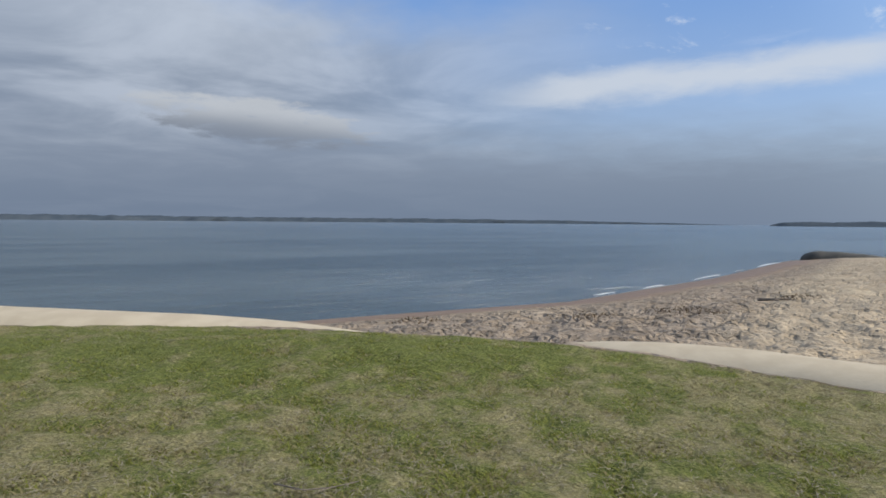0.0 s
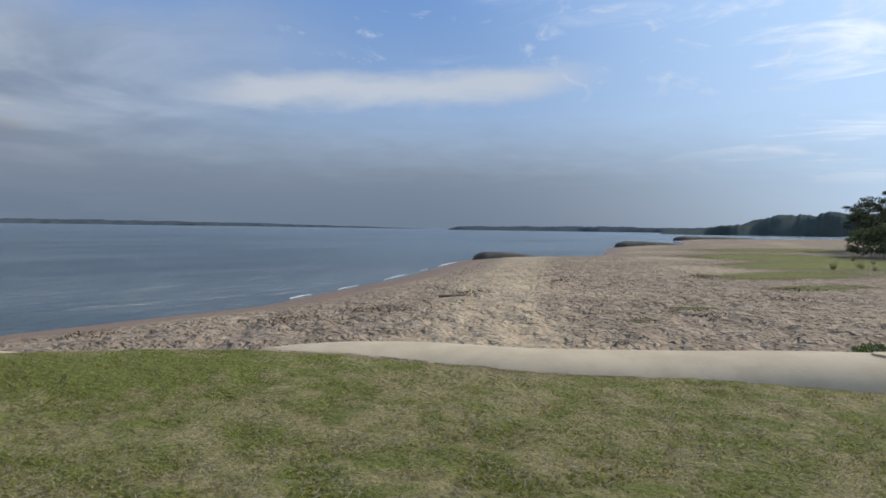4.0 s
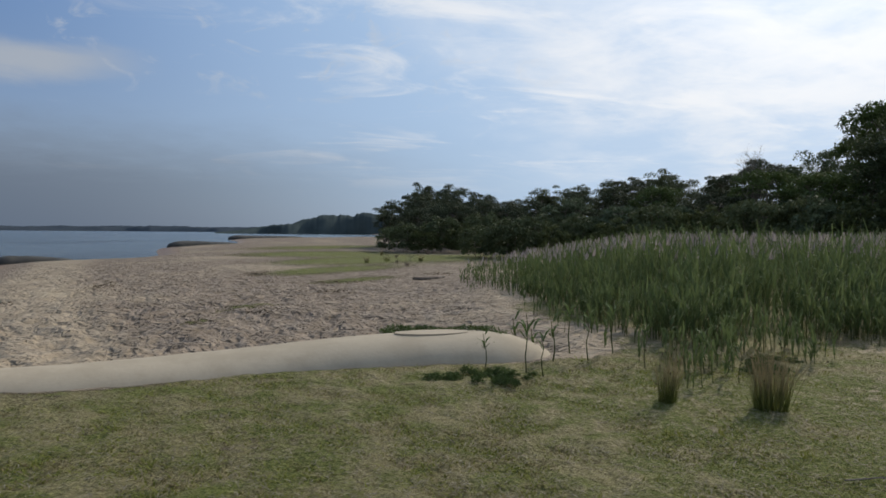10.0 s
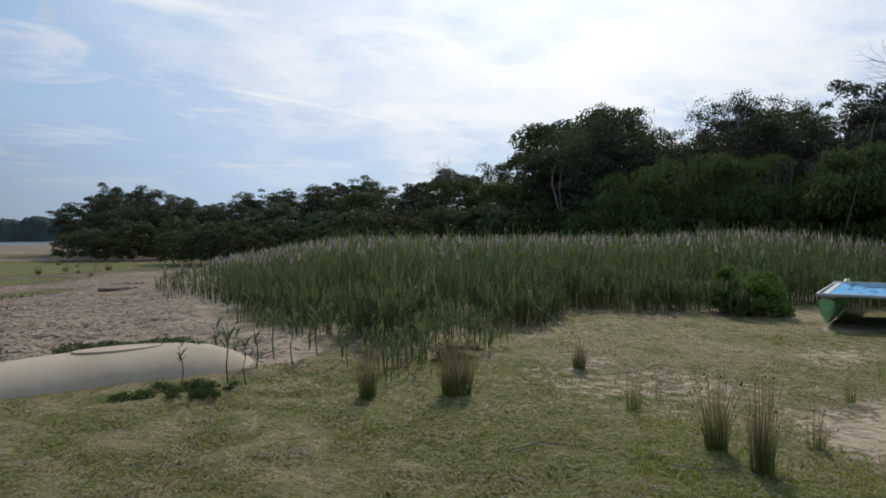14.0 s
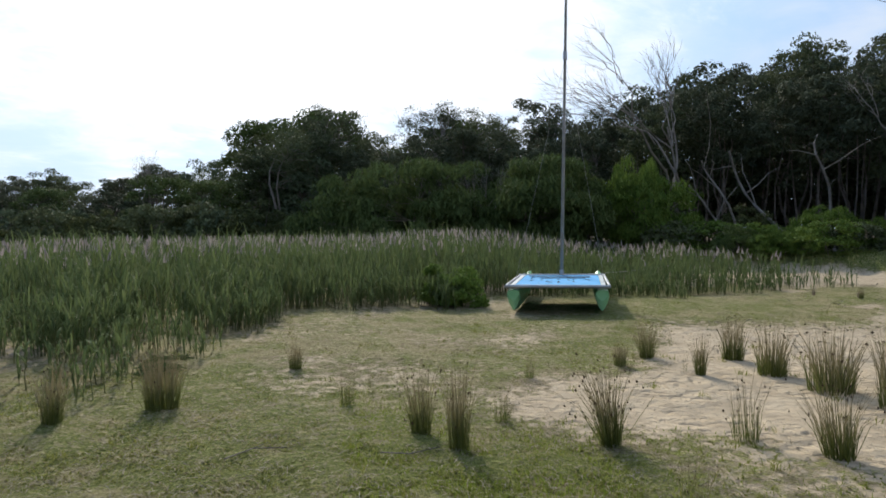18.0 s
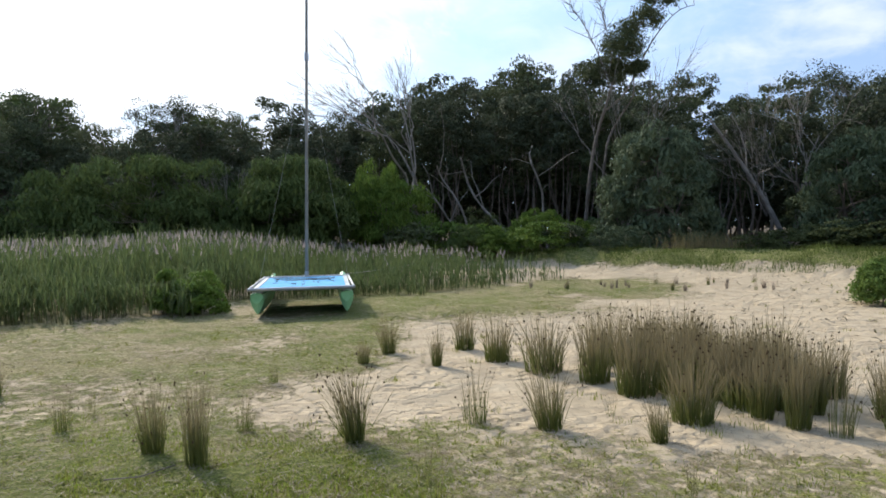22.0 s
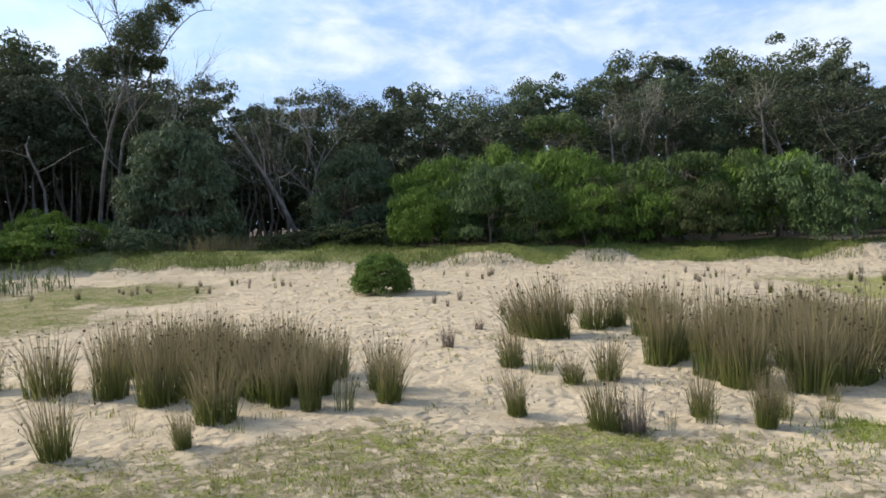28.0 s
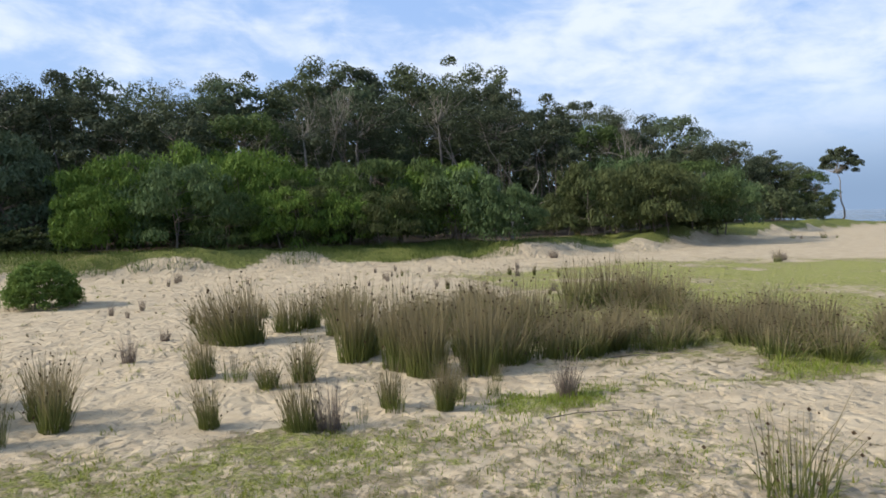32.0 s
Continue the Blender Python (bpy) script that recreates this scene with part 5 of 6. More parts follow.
def turf_blades(name, count, mat, seed, tall, label, straw=False):
    """Short grass over the lawn, thicker where the cover is."""
    r = np.random.default_rng(seed)
    n = count * 4
    d, a = 3.2 * (15.0 / 3.2) ** r.random(n), np.radians(r.uniform(-42, 232, n))
    x, y = d * np.sin(a), d * np.cos(a)
    wet = lushness(x, y)
    keep = (turf_cover(x, y) * ((1.1 - wet) if straw else (0.25 + 0.95 * wet)) > r.uniform(0.25, 0.9, n)) & (side(x, y, TUBE_LINE) > 0.55)
    x, y = x[keep][:count], y[keep][:count]
    n = len(x)
    z = ground_height(x, y) - 0.01
    h = tall * r.uniform(0.5, 1.4, n) * (0.6 + 0.8 * bumps(x, y, 1.2, 95, 2))
    b = r.uniform(0, 2 * math.pi, n)
    lean = r.uniform(1.4, 3.6, n) * h
    w = 0.0046 * r.uniform(0.7, 1.5, n) * (1 + 0.06 * np.hypot(x, y))
    c = b - math.pi / 2
    foot = np.stack([x, y, z], -1)
    wide = np.stack([np.cos(c) * w, np.sin(c) * w, 0 * w], -1)
    mid = foot + np.stack([np.cos(b) * lean * 0.3, np.sin(b) * lean * 0.3, h * 0.6], -1)
    tip = foot + np.stack([np.cos(b) * lean, np.sin(b) * lean, h], -1)
    verts = np.stack([foot - wide, foot + wide, mid + wide * 0.7, mid - wide * 0.7, tip], 1).reshape(-1, 3)
    k = np.arange(n)[:, None] * 5
    tris = np.concatenate([k + (0, 1, 2), k + (0, 2, 3), k + (3, 2, 4)])
    tagged(part(name, mesh_from(name, verts, tris), mat), label, "grass", kind="stuff")


turf_blades("lawn_grass", 52000, TURF, 3, 0.022, "short patchy green lawn grass over the sand")
turf_blades("dry_grass", 50000, STRAW, 4, 0.018, "dry straw-coloured grass among the lawn", True)

LEAF_FERN = leafy("glossy_green_leaf", (0.065, 0.115, 0.022), (0.16, 0.225, 0.055), 0.35)

FRESH = leafy("fresh_grass_blade", (0.14, 0.19, 0.025), (0.27, 0.32, 0.06), 0.5)

# ---- boat ----
HULL = plain("faded_green_gelcoat", (0.20, 0.47, 0.22), (0.33, 0.60, 0.33), 0.45, 1.5, 0.1)
DECK_WHITE = plain("weathered_white_gelcoat", (0.50, 0.52, 0.48), (0.68, 0.69, 0.65), 0.5, 3, 0.1)
CLOTH = plain("blue_trampoline_cloth", (0.05, 0.30, 0.58), (0.09, 0.40, 0.70), 0.8, 4, 0.3, 0.004)
ALLOY = plain("grey_aluminium", (0.33, 0.34, 0.36), (0.48, 0.49, 0.51), 0.45, 3, 0.1, metal=0.7)
MAST = plain("weathered_mast", (0.20, 0.19, 0.17), (0.31, 0.295, 0.265), 0.55, 3, 0.1, metal=0.3)
ROPE = plain("grey_rope", (0.20, 0.19, 0.17), (0.36, 0.34, 0.30), 0.9, 30, 0.4, 0.003)


def rod(name, a, b, ra, rb, mat, parent, sides=10):
    bm = bmesh.new()
    limb(bm, [Vector(a), Vector(a).lerp(Vector(b), 0.5), Vector(b)], [ra, (ra + rb) / 2, rb], sides)
    return part(name, bm, mat, parent)


def catamaran():
    root = new("catamaran")
    for s in (-1, 1):
        V, Q = [], []
        stations = ((-2.04, 0.17, 0.27, 0.49), (-1.96, 0.19, 0.06, 0.51), (-1.2, 0.20, 0.0, 0.50), (0, 0.20, 0.0, 0.49), (1.2, 0.18, 0.03, 0.50), (2.0, 0.14, 0.12, 0.60), (2.35, 0.09, 0.30, 0.66), (2.5, 0.02, 0.46, 0.66))
        ring = 10
        for y, w, low, top in stations:
            for i in range(ring):
                a = -math.pi / 2 + 2 * math.pi * i / ring
                c, t = math.cos(a), math.sin(a)
                z = low + (top - low) * (0.5 + 0.5 * t)
                V.append((s * 0.90 + w * math.copysign(abs(c) ** 0.7, c) * (0.16 + 0.84 * (0.5 + 0.5 * t) ** 0.75), y, z))
        n = len(stations)
        for k in range(n - 1):
            for i in range(ring):
                j = (i + 1) % ring
                Q.append((k * ring + i, k * ring + j, (k + 1) * ring + j, (k + 1) * ring + i))
        bm = bmesh.new()
        vs = [bm.verts.new(v) for v in V]
        for q in Q:
            bm.faces.new([vs[i] for i in q])
        bm.faces.new(vs[:ring][::-1])
        bm.faces.new(vs[-ring:])
        bmesh.ops.recalc_face_normals(bm, faces=bm.faces)
        hull = part("hull", bm, HULL, root)
        bm = bmesh.new()
        bmesh.ops.create_cube(bm, size=1, matrix=pose(s * 0.90, -1.72, 0.50) @ Matrix.Diagonal((0.20, 0.50, 0.05, 1)))
        bmesh.ops.bevel(bm, geom=bm.edges, offset=0.018, segments=2, affect="EDGES")
        part("deck", bm, DECK_WHITE, hull, "weathered white foredeck")
        rod("side_rail", (s * 1.05, -2.1, 0.57), (s * 1.02, 0.95, 0.62), 0.030, 0.030, ALLOY, root)
        for y in (-1.85, -0.6, 0.85):
            rod("rail_post", (s * 0.95, y, 0.44), (s * 1.03, y, 0.60), 0.022, 0.022, ALLOY, root, 8)
    for y, z in ((-2.1, 0.57), (0.95, 0.62)):
        rod("crossbeam", (-1.05, y, z), (1.05, y, z), 0.036, 0.036, ALLOY, root)
    V, Q = [], []
    nx, ny = 14, 18
    for j in range(ny + 1):
        for i in range(nx + 1):
            u, v = i / nx, j / ny
            V.append(((u * 2 - 1) * 0.88, -2.06 + 2.95 * v, 0.575 + 0.05 * v - 0.035 * math.sin(math.pi * u) * math.sin(math.pi * v)))
    for j in range(ny):
        for i in range(nx):
            k = j * (nx + 1) + i
            Q.append((k, k + 1, k + nx + 2, k + nx + 1))
    part("trampoline", mesh_from("trampoline", V, Q, True), CLOTH, root)
    for s in (-1, 1):
        bm = bmesh.new()
        bmesh.ops.create_cube(bm, size=1, matrix=pose(s * 0.93, -0.59, 0.605, 0.95) @ Matrix.Diagonal((0.09, 2.9, 0.012, 1)))
        part("edge_strip", bm, DECK_WHITE, root, "white trampoline edge strip")
    mast = rod("mast", (0, 0.95, 0.62), (0.17, 1.0, 8.2), 0.045, 0.032, MAST, root, 12)
    rod("mast_step", (0, 0.95, 0.58), (0, 0.95, 0.76), 0.07, 0.05, ALLOY, root)
    rod("hound", (0.118, 0.985, 5.95), (0.122, 0.986, 6.15), 0.055, 0.05, ALLOY, mast)
    for x, y, z in ((-1.0, -0.6, 0.55), (1.0, -0.6, 0.55), (0, 2.4, 0.6)):
        rod("stay", (0.12, 0.985, 6.0), (x, y, z), 0.004, 0.004, ROPE, root, 4)
    r = np.random.default_rng(4)
    bm = bmesh.new()
    for k in range(4):
        pts = [Vector((-0.7 + 0.2 * i + r.normal(0, 0.05), 0.75 - 0.22 * k + r.normal(0, 0.10), 0.635 - 0.012 * k)) for i in range(8)]
        limb(bm, pts, [0.008] * 8, 5)
    part("sheet_rope", bm, ROPE, root)
    spots = np.stack([r.uniform(-0.75, 0.75, 26), r.uniform(-1.9, 0.7, 26), np.full(26, 0.606)], -1)
    v, q = leaf_quads(spots, np.tile((0, 0, 3.0), (26, 1)), 0.10, 0.4, r)
    tagged(part("leaf_debris", mesh_from("leaf_debris", v, q), RUSH_HEAD, root, "dead leaves on the trampoline"), kind="stuff")
    p = at(116.45, 16.1)
    root.matrix_basis = Matrix.Translation((p.x, p.y, p.z)) @ Euler((0, 0, radians(180 - 116.2 + 180 - 2))).to_matrix().to_4x4()
    tagged(root, "small green catamaran with blue trampoline, mast up, on the grass", "catamaran")


catamaran()
mooring = new("mooring_rope")
p0, p1 = at(116.6, 16.9, 0.62), at(130, 31, 1.0)
bm = bmesh.new()
limb(bm, [(p0.lerp(p1, k / 12) - p0) - Vector((0, 0, 1.0 * (k / 12) * (1 - k / 12))) for k in range(13)], [0.009] * 13, 5)
mooring.location = p0
part("rope", bm, ROPE, mooring)
tagged(mooring, "thin grey rope strung from the mast to the trees", "rope")
# leafy bush beside the boat, round bush on the sand
boat_bush = plant_tree("boobialla_bush", "dome", 1.05, 0.72, LEAF_BRIGHT, BARK, 71, "leafy green bush among the reeds beside the boat", "bush", 60, 0.09)
place_first(boat_bush, 108.2, 15.7)
place_first(plant_tree("boobialla_bush", "dome", 1.1, 0.6, LEAF_BRIGHT, BARK, 72, "leafy green bush among the reeds beside the boat", "bush", 55, 0.09), 106.2, 15.9)
place_first(plant_tree("round_bush", "ball", 0.95, 0.80, LEAF_FERN, BARK, 73, "dense green dome-shaped bush on open sand", "bush", 50, 0.07), 161.5, 16.2)

# ---- shore details ----


def shore_curve(a, b, count):
    """Points along the waterline between two stretches of x."""
    line = smooth_line(SHORE[4:12], 400)
    line = line[(line[:, 0] >= a) & (line[:, 0] <= b)]
    return line[np.linspace(0, len(line) - 1, count).astype(int)]


def foam(a, b, seed, wide):
    """A low curl of white water along the shore."""
    r = np.random.default_rng(seed)
    n = 60
    line = shore_curve(a, b, n)
    d = np.gradient(line, axis=0)
    d /= np.linalg.norm(d, axis=1, keepdims=True) + 1e-9
    out = np.stack([-d[:, 1], d[:, 0]], -1)
    f = np.sin(np.linspace(0, math.pi, n)) ** 0.5
    w = wide * f * (0.35 + 1.1 * bumps(np.arange(n) * 0.35, np.full(n, seed * 3.3), 1.0, seed, 3))
    off = -0.03 + 0.10 * bumps(np.arange(n) * 0.12, np.full(n, seed * 1.7), 1.0, seed + 5, 2)
    rows = []
    for k, z in ((0.0, 0.008), (0.35, 0.04), (0.7, 0.03), (1.0, 0.008)):
        at_k = line + out * (off + w * k)[:, None]
        rows.append(np.column_stack([at_k, SEA + z * f + 0.006]))
    verts = np.concatenate(rows)
    i, j = np.meshgrid(np.arange(3), np.arange(n - 1), indexing="ij")
    quads = np.stack([i * n + j, i * n + j + 1, (i + 1) * n + j + 1, (i + 1) * n + j], -1).reshape(-1, 4)
    tagged(part("foam_line", mesh_from("foam_line", verts, quads, True), FOAM), "thin white curl of foam breaking at the waterline", "foam", "foam lines along the shore")


for k, (a, b, w) in enumerate(((7.0, 8.6, 0.06), (10.6, 13.4, 0.12), (18.3, 22.5, 0.16), (4.4, 5.6, 0.05), (15.0, 16.4, 0.06))):
    foam(a, b, k + 2, w)


def twig(points, thick, label, name="fallen_twig"):
    r = np.random.default_rng(int(abs(points[0][0]) * 100))
    bm = bmesh.new()
    base = Vector((*points[0], 0))
    path = [Vector((x, y, float(ground_height(x, y)) + 0.012 + 0.02 * r.random())) - base for x, y in points]
    limb(bm, path, [thick * (1 - 0.6 * k / len(path)) for k in range(len(path))], 5)
    for k in range(1, len(path) - 1):
        limb(bm, [path[k], path[k] + Vector((*r.normal(0, 0.12, 2), 0.03))], [thick * 0.5, thick * 0.2], 4)
    ob = new(name)
    ob.location = base
    part("stem", bm, BARK, ob)
    tagged(ob, label, "twig")


for row in (((-1.25, 4.0), (-1.05, 3.93), (-0.9, 3.98), (-0.75, 4.1)), ((-0.2, 3.75), (0.05, 3.62), (0.3, 3.7)), ((5.1, 0.1), (5.25, -0.1), (5.22, -0.35)), ((4.9, -1.0), (4.8, -1.2), (4.85, -1.45)), ((-1.9, -5.0), (-2.2, -5.1), (-2.6, -5.0)), ((-3.4, -7.0), (-3.9, -7.1), (-4.4, -6.95))):
    twig(row, 0.006, "thin dry twig lying on the short grass")
twig(((23.6, 15.9), (24.1, 15.6), (24.8, 15.4), (25.8, 15.7)), 0.08, "dark weathered driftwood branch on the beach", "driftwood")
twig(((8.2, 20.5), (8.6, 20.3), (9.1, 20.35)), 0.05, "dark weathered driftwood branch on the beach", "driftwood")


def wrack(x, y, long, turn, seed):
    """A heap of dry seaweed and sticks."""
    r = np.random.default_rng(seed)
    n = int(70 * long)
    px, py = r.normal(0, long * 0.4, n), r.normal(0, 0.30, n)
    c, s = math.cos(turn), math.sin(turn)
    wx, wy = x + px * c - py * s, y + px * s + py * c
    places = np.stack([wx - x, wy - y, ground_height(wx, wy) + r.uniform(-0.01, 0.06, n)], -1)
    v, q = leaf_quads(places, np.tile((0, 0, 1.0), (n, 1)), 0.11, 0.25, r)
    ob = part("seaweed_wrack", mesh_from("seaweed_wrack", v, q), RUSH_HEAD)
    ob.location = (x, y, 0)
    tagged(ob, "dark dried seaweed wrack strewn on the beach sand", "seaweed", kind="stuff")


for k, row in enumerate(((4.9, 17.5, 1.4, 0.4), (5.6, 16.9, 0.9, 0.1), (2.6, 16.4, 1.0, 0.2), (17.3, 15.0, 1.2, -0.3), (20.5, 17.2, 1.5, -0.4), (12.0, 12.6, 0.8, 0.3), (9.5, 21.0, 1.3, 0.6), (-1.5, 16.0, 1.0, 0.2), (22.5, 24.0, 2.2, 0.7), (15.0, 24.0, 1.6, 0.8), (27.5, 17.0, 1.2, 0.0))):
    wrack(*row, k)

# growth round the tube's end, small plants on the flats
MAT = plant_tree("pigface_mat", "dome", 0.5, 0.5, LEAF_GREEN, BARK, 81, "low dark green succulent mat beside the tube", "groundcover", 8, 0.09, 0.34, rise=0.9)
mr = np.random.default_rng(19)
MAT_ROWS = [(mr.normal(62.3, 2.6), mr.normal(7.5, 0.20), mr.uniform(0.12, 0.30), mr.uniform(0.5, 0.9), None) for _ in range(18)]
MAT_ROWS += [(a + mr.normal(0, 0.2), 9.25 + mr.normal(0, 0.06), mr.uniform(0.4, 0.6), 0.5, 0.20) for a in (54.6, 55.8, 57.0, 58.2, 59.4, 60.6, 61.6)]
MAT_ROWS += [(mr.normal(84.5, 1.6), mr.normal(9.4, 0.3), mr.uniform(0.25, 0.5), 0.5, None) for _ in range(6)]
for k, (a, d, s, f, z) in enumerate(MAT_ROWS):
    ob = MAT if k == 0 else copy_thing(MAT, Matrix.Translation(at(a, d, z)))
    ob.matrix_basis = Matrix.Translation(at(a, d, z)) @ Euler((0, 0, k * 1.3)).to_matrix().to_4x4() @ Matrix.Diagonal((s, s, s * f, 1))


def young_reed(seed, h):
    r = np.random.default_rng(seed)
    root = new("young_reed")
    bm = bmesh.new()
    limb(bm, bent((0, 0, -0.02), (r.normal(0, 0.04), r.normal(0, 0.04), h), 0.015, 4, r), [0.008, 0.007, 0.006, 0.005, 0.003], 5)
    part("stem", bm, REED_STEM, root)
    for k in range(7):
        a, z = r.uniform(0, 2 * math.pi), h * r.uniform(0.45, 1.0)
        d, ln = np.array((math.cos(a), math.sin(a), 0)), h * r.uniform(0.25, 0.42)
        w = np.array((-d[1], d[0], 0))
        pts = [np.array((0, 0, z)), d * ln * 0.4 + (0, 0, z + ln * 0.45), d * ln * 0.8 + (0, 0, z + ln * 0.6), d * ln + (0, 0, z + ln * 0.5)]
        V = []
        for p, s in zip(pts, (0.008, 0.014, 0.009, 0.001)):
            V += [p - w * s, p + w * s]
        part("leaf", mesh_from("leaf", np.array(V), np.array([(0, 1, 3, 2), (2, 3, 5, 4), (4, 5, 7, 6)])), REED_LEAF, root)
    return tagged(root, "single young green reed shoot by the tube", "reed", "young reeds by the tube")


YOUNG = [young_reed(s, h) for s, h in ((1, 0.42), (2, 0.62), (3, 0.5))]
for k, (a, d, s) in enumerate(((61.9, 7.95, 1.0), (65.4, 7.8, 1.1), (66.8, 7.7, 0.9), (67.6, 8.6, 1.2), (69.0, 9.3, 1.2), (70.5, 8.8, 1.1), (66.0, 9.6, 1.4), (72.5, 9.4, 1.2), (75.0, 8.6, 0.9), (64.5, 10.5, 1.5), (79.5, 8.6, 0.9), (82.0, 8.1, 0.8), (77, 9.2, 1.1))):
    m = Matrix.Translation(at(a, d)) @ Euler((0, 0, k * 2.1)).to_matrix().to_4x4() @ Matrix.Diagonal((s, s, s, 1))
    ob = YOUNG[k] if k < 3 else copy_thing(YOUNG[k % 3], Matrix.Translation(at(a, d)))
    ob.matrix_basis = m
# scattered small rushes on the flats far and near
r2 = np.random.default_rng(12)
made = 0
while made < 118:
    if made < 34:
        a, d, s = r2.uniform(52, 70), r2.uniform(38, 66), r2.uniform(0.5, 1.0)
    elif made < 54:
        a, d, s = r2.uniform(200, 224), r2.uniform(22, 44), r2.uniform(0.35, 0.9)
    else:
        a, d, s = r2.uniform(134, 202), r2.uniform(12, 20.5), r2.uniform(0.22, 0.5)
    p = at(a, d)
    if float(bumps(p.x, p.y, 4.0, 85, 2)) < 0.42:
        continue
    ob = copy_thing(RUSHES[int(r2.choice([0, 3, 6, 6]))], Matrix.Translation(p) @ Euler((0, 0, r2.uniform(0, 6))).to_matrix().to_4x4())
    ob.scale = (s * 1.2, s * 1.2, s * 0.6) if d > 21 else (s * 0.7,) * 3
    made += 1
place_first(bare_tree("dead_bush", 1.1, 1, 91, "small dead grey bush standing on the beach flat"), 55.7, 43.5, 1.0)
# loose flap on top of the near tube
bm = bmesh.new()
bmesh.ops.create_circle(bm, cap_ends=True, segments=24, radius=1)
out = bmesh.ops.extrude_face_region(bm, geom=bm.faces[:])
bmesh.ops.translate(bm, verts=[v for v in out["geom"] if isinstance(v, bmesh.types.BMVert)], vec=(0, 0, 0.03))
bmesh.ops.transform(bm, matrix=Matrix.Translation((7.52, 4.80, 0.268)) @ Euler((0, 0, radians(-45))).to_matrix().to_4x4() @ Matrix.Diagonal((0.50, 0.20, 1, 1)), verts=bm.verts)
part("cover_flap", bm, TUBE, near_tube, "loose cover flap of the same cloth")


def scatter_blades(name, count, spot, mat, tall, wide, seed, label):
    """Upright grass blades over a stretch of ground."""
    r = np.random.default_rng(seed)
    x, y = spot(r, count)
    n = len(x)
    z = ground_height(x, y) - 0.01
    h = tall * r.uniform(0.45, 1.3, n)
    b, c = r.uniform(0, 2 * math.pi, n), r.uniform(0, 2 * math.pi, n)
    w = wide * r.uniform(0.6, 1.3, n)
    foot = np.stack([x, y, z], -1)
    across = np.stack([np.cos(c) * w, np.sin(c) * w, 0 * w], -1)
    lean = r.uniform(0.1, 0.7, n) * h
    mid = foot + np.stack([np.cos(b) * lean * 0.35, np.sin(b) * lean * 0.35, h * 0.6], -1)
    tip = foot + np.stack([np.cos(b) * lean, np.sin(b) * lean, h], -1)
    verts = np.stack([foot - across, foot + across, mid + across * 0.7, mid - across * 0.7, tip], 1).reshape(-1, 3)
    k = np.arange(n)[:, None] * 5
    tris = np.concatenate([k + (0, 1, 2), k + (0, 2, 3), k + (3, 2, 4)])
    tagged(part(name, mesh_from(name, verts, tris), mat), label, "grass", kind="stuff")


def near_spots(r, count):
    """Bright short grass where the lawn thins out into the sand."""
    d, a = 3.0 * 2.4 ** r.random(count * 8), np.radians(r.uniform(98, 226, count * 8))
    x, y = d * np.sin(a), d * np.cos(a)
    keep = turf_cover(x, y) * (0.4 + bumps(x, y, 0.8, 93, 3)) > r.uniform(0.25, 0.85, count * 8)
    return x[keep][:count], y[keep][:count]


def bank_spots(r, count):
    a, d = np.radians(r.uniform(122, 206, count * 3)), r.uniform(18, 36, count * 3)
    x, y = d * np.sin(a), d * np.cos(a)
    into = -side(x, y, BANK)
    keep = (into + 1.6 * (bumps(x, y, 2.0, 19, 3) - 0.5) > 0.3) & (into < 4.5) & (bumps(x, y, 1.3, 77, 2) > 0.30)
    return x[keep][:count], y[keep][:count]


def tussock_spots(r, count):
    a, d = np.radians(r.uniform(124, 204, count * 5)), r.uniform(19, 34, count * 5)
    x, y = d * np.sin(a), d * np.cos(a)
    into = -side(x, y, BANK)
    keep = (into > 0.0) & (into < 3.0) & (bumps(x, y, 1.1, 91, 2) + 0.12 * smooth(np.abs(into - 0.8), 1.2, 0.0) > 0.60)
    return x[keep][:count], y[keep][:count]


def tuft_spots(r, count):
    """Little tufts on the sand and at the edges of the lawn."""
    m = count // 14
    a, d = np.radians(r.uniform(70, 230, m)), r.uniform(3.8, 21, m)
    cx, cy = d * np.sin(a), d * np.cos(a)
    keep = (side(cx, cy, TUBE_LINE) > 0.9) & (-side(cx, cy, BANK) < 0)
    cx, cy = cx[keep], cy[keep]
    return np.repeat(cx, 14) + r.normal(0, 0.045, len(cx) * 14), np.repeat(cy, 14) + r.normal(0, 0.045, len(cx) * 14)


def litter_spots(r, count):
    a, d = np.radians(r.uniform(128, 228, count)), r.uniform(9, 24, count)
    return d * np.sin(a), d * np.cos(a)


def fresh_spots(r, count):
    """The brightest grass: a clump on the flat and the strip before the rushes."""
    x, y = r.uniform(-9.5, 2.5, count * 12), r.uniform(-8, -4, count * 12)
    keep = strip_of_green(x, y) * (0.5 + bumps(x, y, 0.5, 87, 3)) > r.uniform(0.25, 1.5, count * 12)
    return x[keep][:count], y[keep][:count]


scatter_blades("yellow_grass", 22000, near_spots, FRESH, 0.035, 0.0035, 26, "short yellow-green grass on the near sand")
scatter_blades("fresh_grass", 6000, fresh_spots, FRESH, 0.075, 0.004, 23, "fresh bright green grass before the rush field")
scatter_blades("bank_grass", 42000, bank_spots, BANK_BLADE, 0.07, 0.007, 21, "longer green grass on the sandy bank")
scatter_blades("bank_tussocks", 22000, tussock_spots, BANK_BLADE, 0.20, 0.007, 25, "darker green tussocks on the crest of the bank")
scatter_blades("grass_tufts", 7000, tuft_spots, TURF, 0.065, 0.0035, 22, "small scattered green grass tufts in the sand")
lr = np.random.default_rng(31)
lx, ly = litter_spots(lr, 3200)
keep = bumps(lx, ly, 2.2, 79, 2) > 0.45
lx, ly = lx[keep], ly[keep]
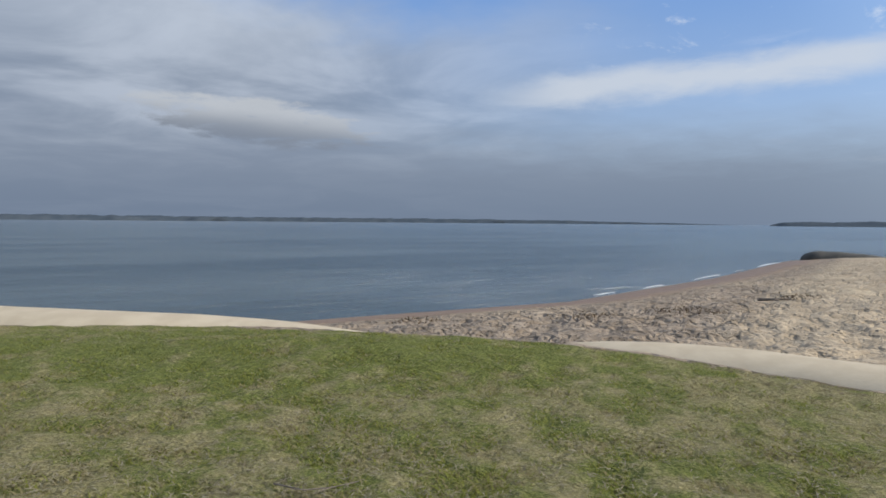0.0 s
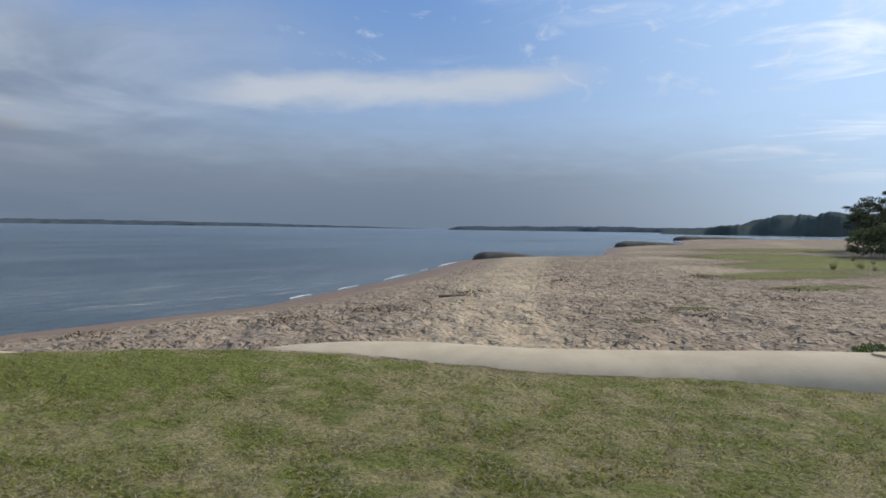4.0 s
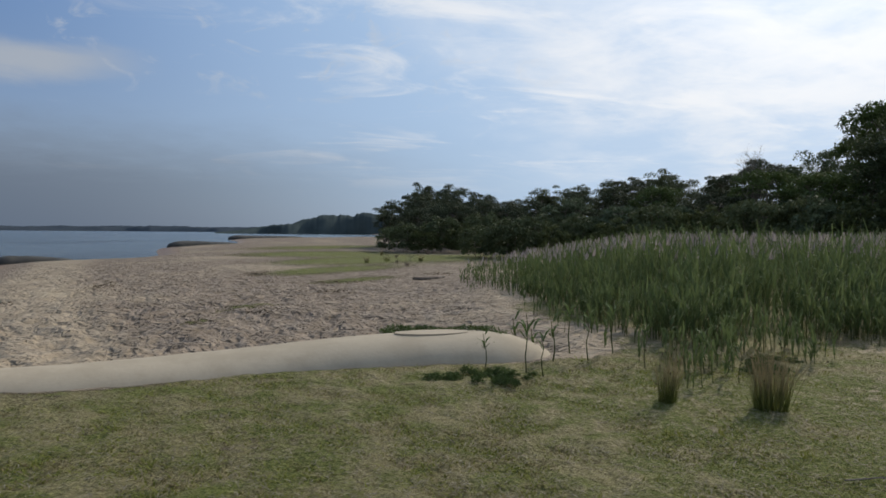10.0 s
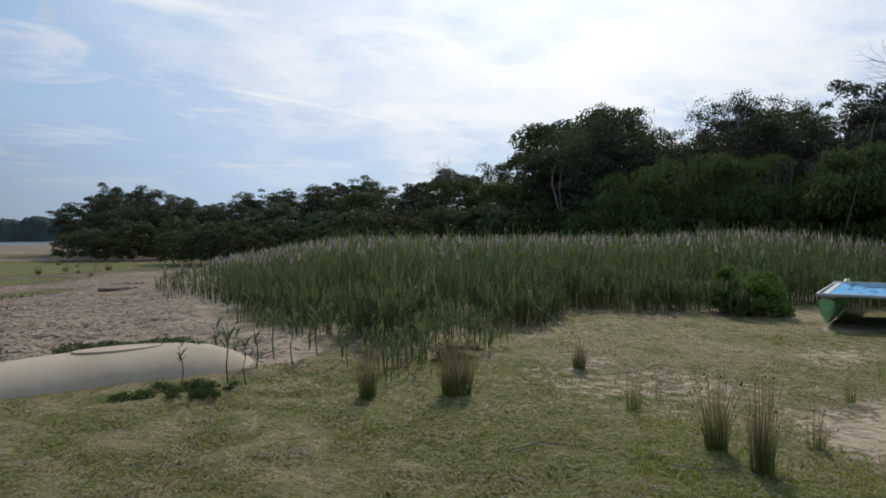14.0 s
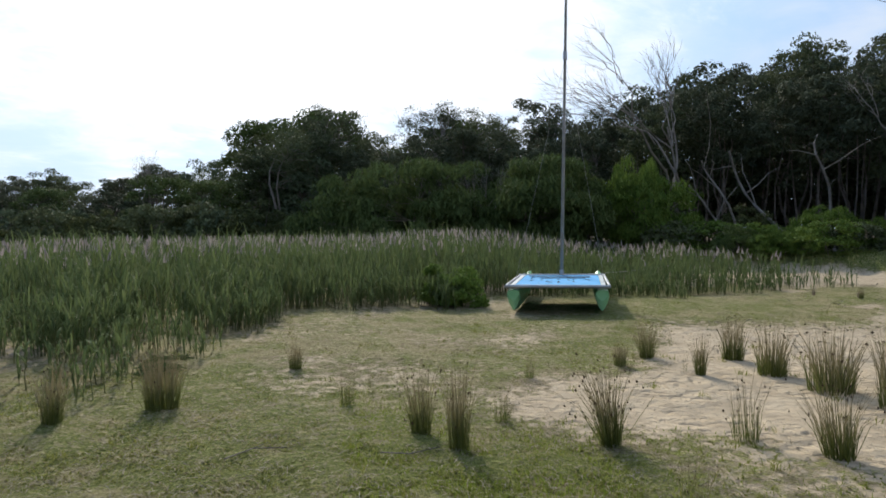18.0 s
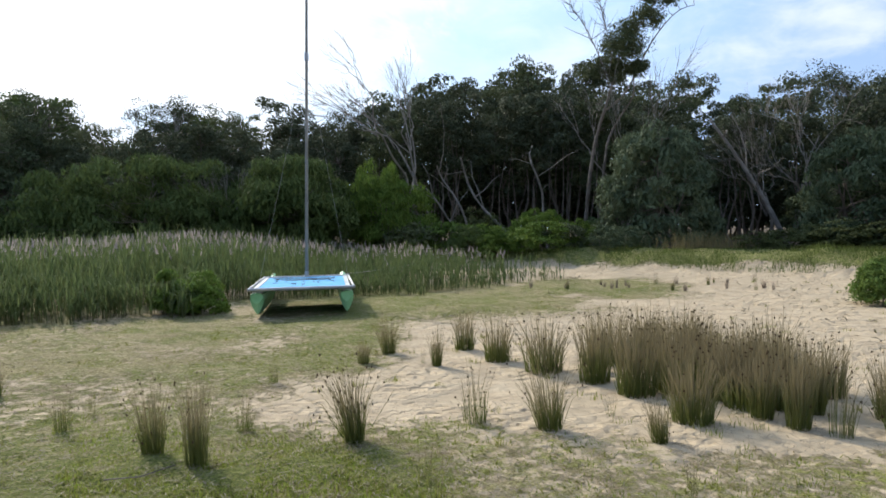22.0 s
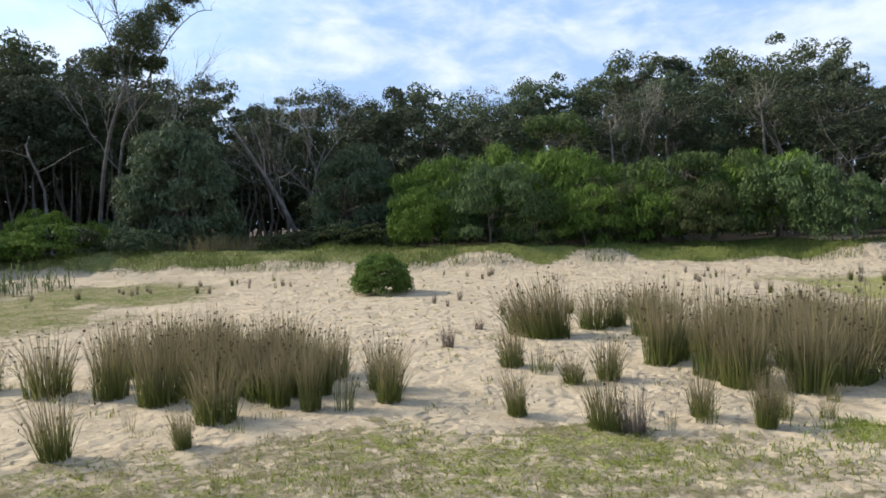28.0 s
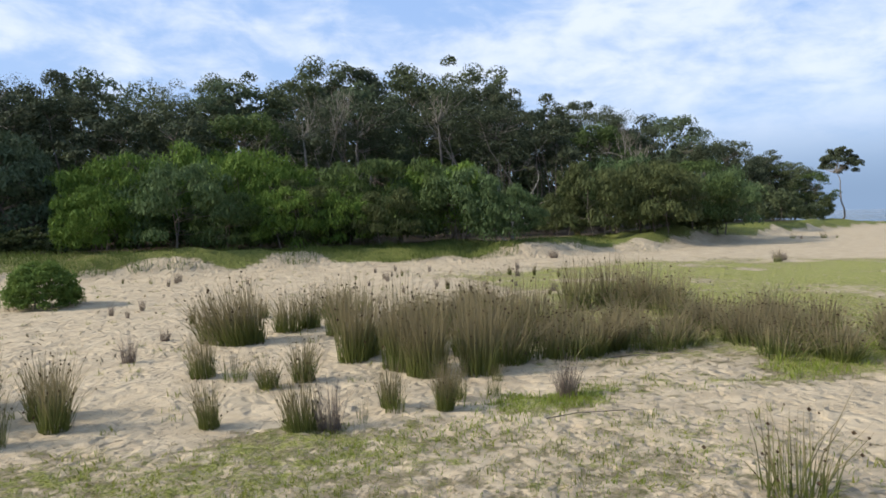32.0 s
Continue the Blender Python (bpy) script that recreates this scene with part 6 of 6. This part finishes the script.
v, q = leaf_quads(np.stack([lx, ly, ground_height(lx, ly) + 0.012], -1), np.tile((0, 0, 1.0), (len(lx), 1)), 0.11, 0.22, lr)
tagged(part("plant_litter", mesh_from("plant_litter", v, q), STALK), "dry plant litter scattered over the pale sand", "litter", kind="stuff")
# dead stalks lying on the thin lawn and the near sand
sr = np.random.default_rng(33)
sd, sa = 3.0 * (11.0 / 3.0) ** sr.random(56000), np.radians(sr.uniform(-40, 232, 56000))
sx, sy = sd * np.sin(sa), sd * np.cos(sa)
keep = (side(sx, sy, TUBE_LINE) > 0.6) & (bumps(sx, sy, 0.7, 89, 3) + 0.25 * turf_cover(sx, sy) - 0.18 * smooth(sd, 6, 10) > 0.52)
sx, sy = sx[keep], sy[keep]
v, q = leaf_quads(np.stack([sx, sy, ground_height(sx, sy) + 0.012], -1), np.tile((0, 0, 3.0), (len(sx), 1)), 0.075, 0.07, sr)
tagged(part("dry_stalks", mesh_from("dry_stalks", v, q), STALK), "dead grey and straw-coloured stalks lying on the sand", "litter", kind="stuff")
# low shrubs, ferns and dry bracken along the top of the bank
for a, d, k, size, wide in ((134.6, 29.5, 3, 0.36, 1.2), (136.4, 29, 3, 0.42, 1.3), (138.2, 29.5, 0, 0.38, 1.3), (141.2, 28.5, 2, 0.26, 1.1), (142.6, 28, 2, 0.30, 1.2), (144.0, 28.5, 2, 0.22, 1.2), (155.5, 28, 1, 0.34, 1.6), (158.0, 27.5, 1, 0.36, 1.7), (160.5, 27.5, 1, 0.33, 1.6), (163.0, 27.5, 2, 0.30, 1.4), (128.0, 32, 3, 0.45, 1.5), (125.5, 32, 0, 0.5, 1.4), (131.0, 31, 3, 0.36, 1.6), (152.5, 29, 1, 0.25, 1.6)):
    stand(SCRUB[k], a, d, size, wide=wide)


def bracken_spots(r, count):
    a = np.radians(r.normal(148.6, 1.5, count))
    d = r.normal(28.0, 0.35, count)
    return d * np.sin(a), d * np.cos(a)


scatter_blades("dry_bracken", 700, bracken_spots, STRAW, 0.62, 0.006, 24, "tall dry straw-coloured grass at the forest's foot")
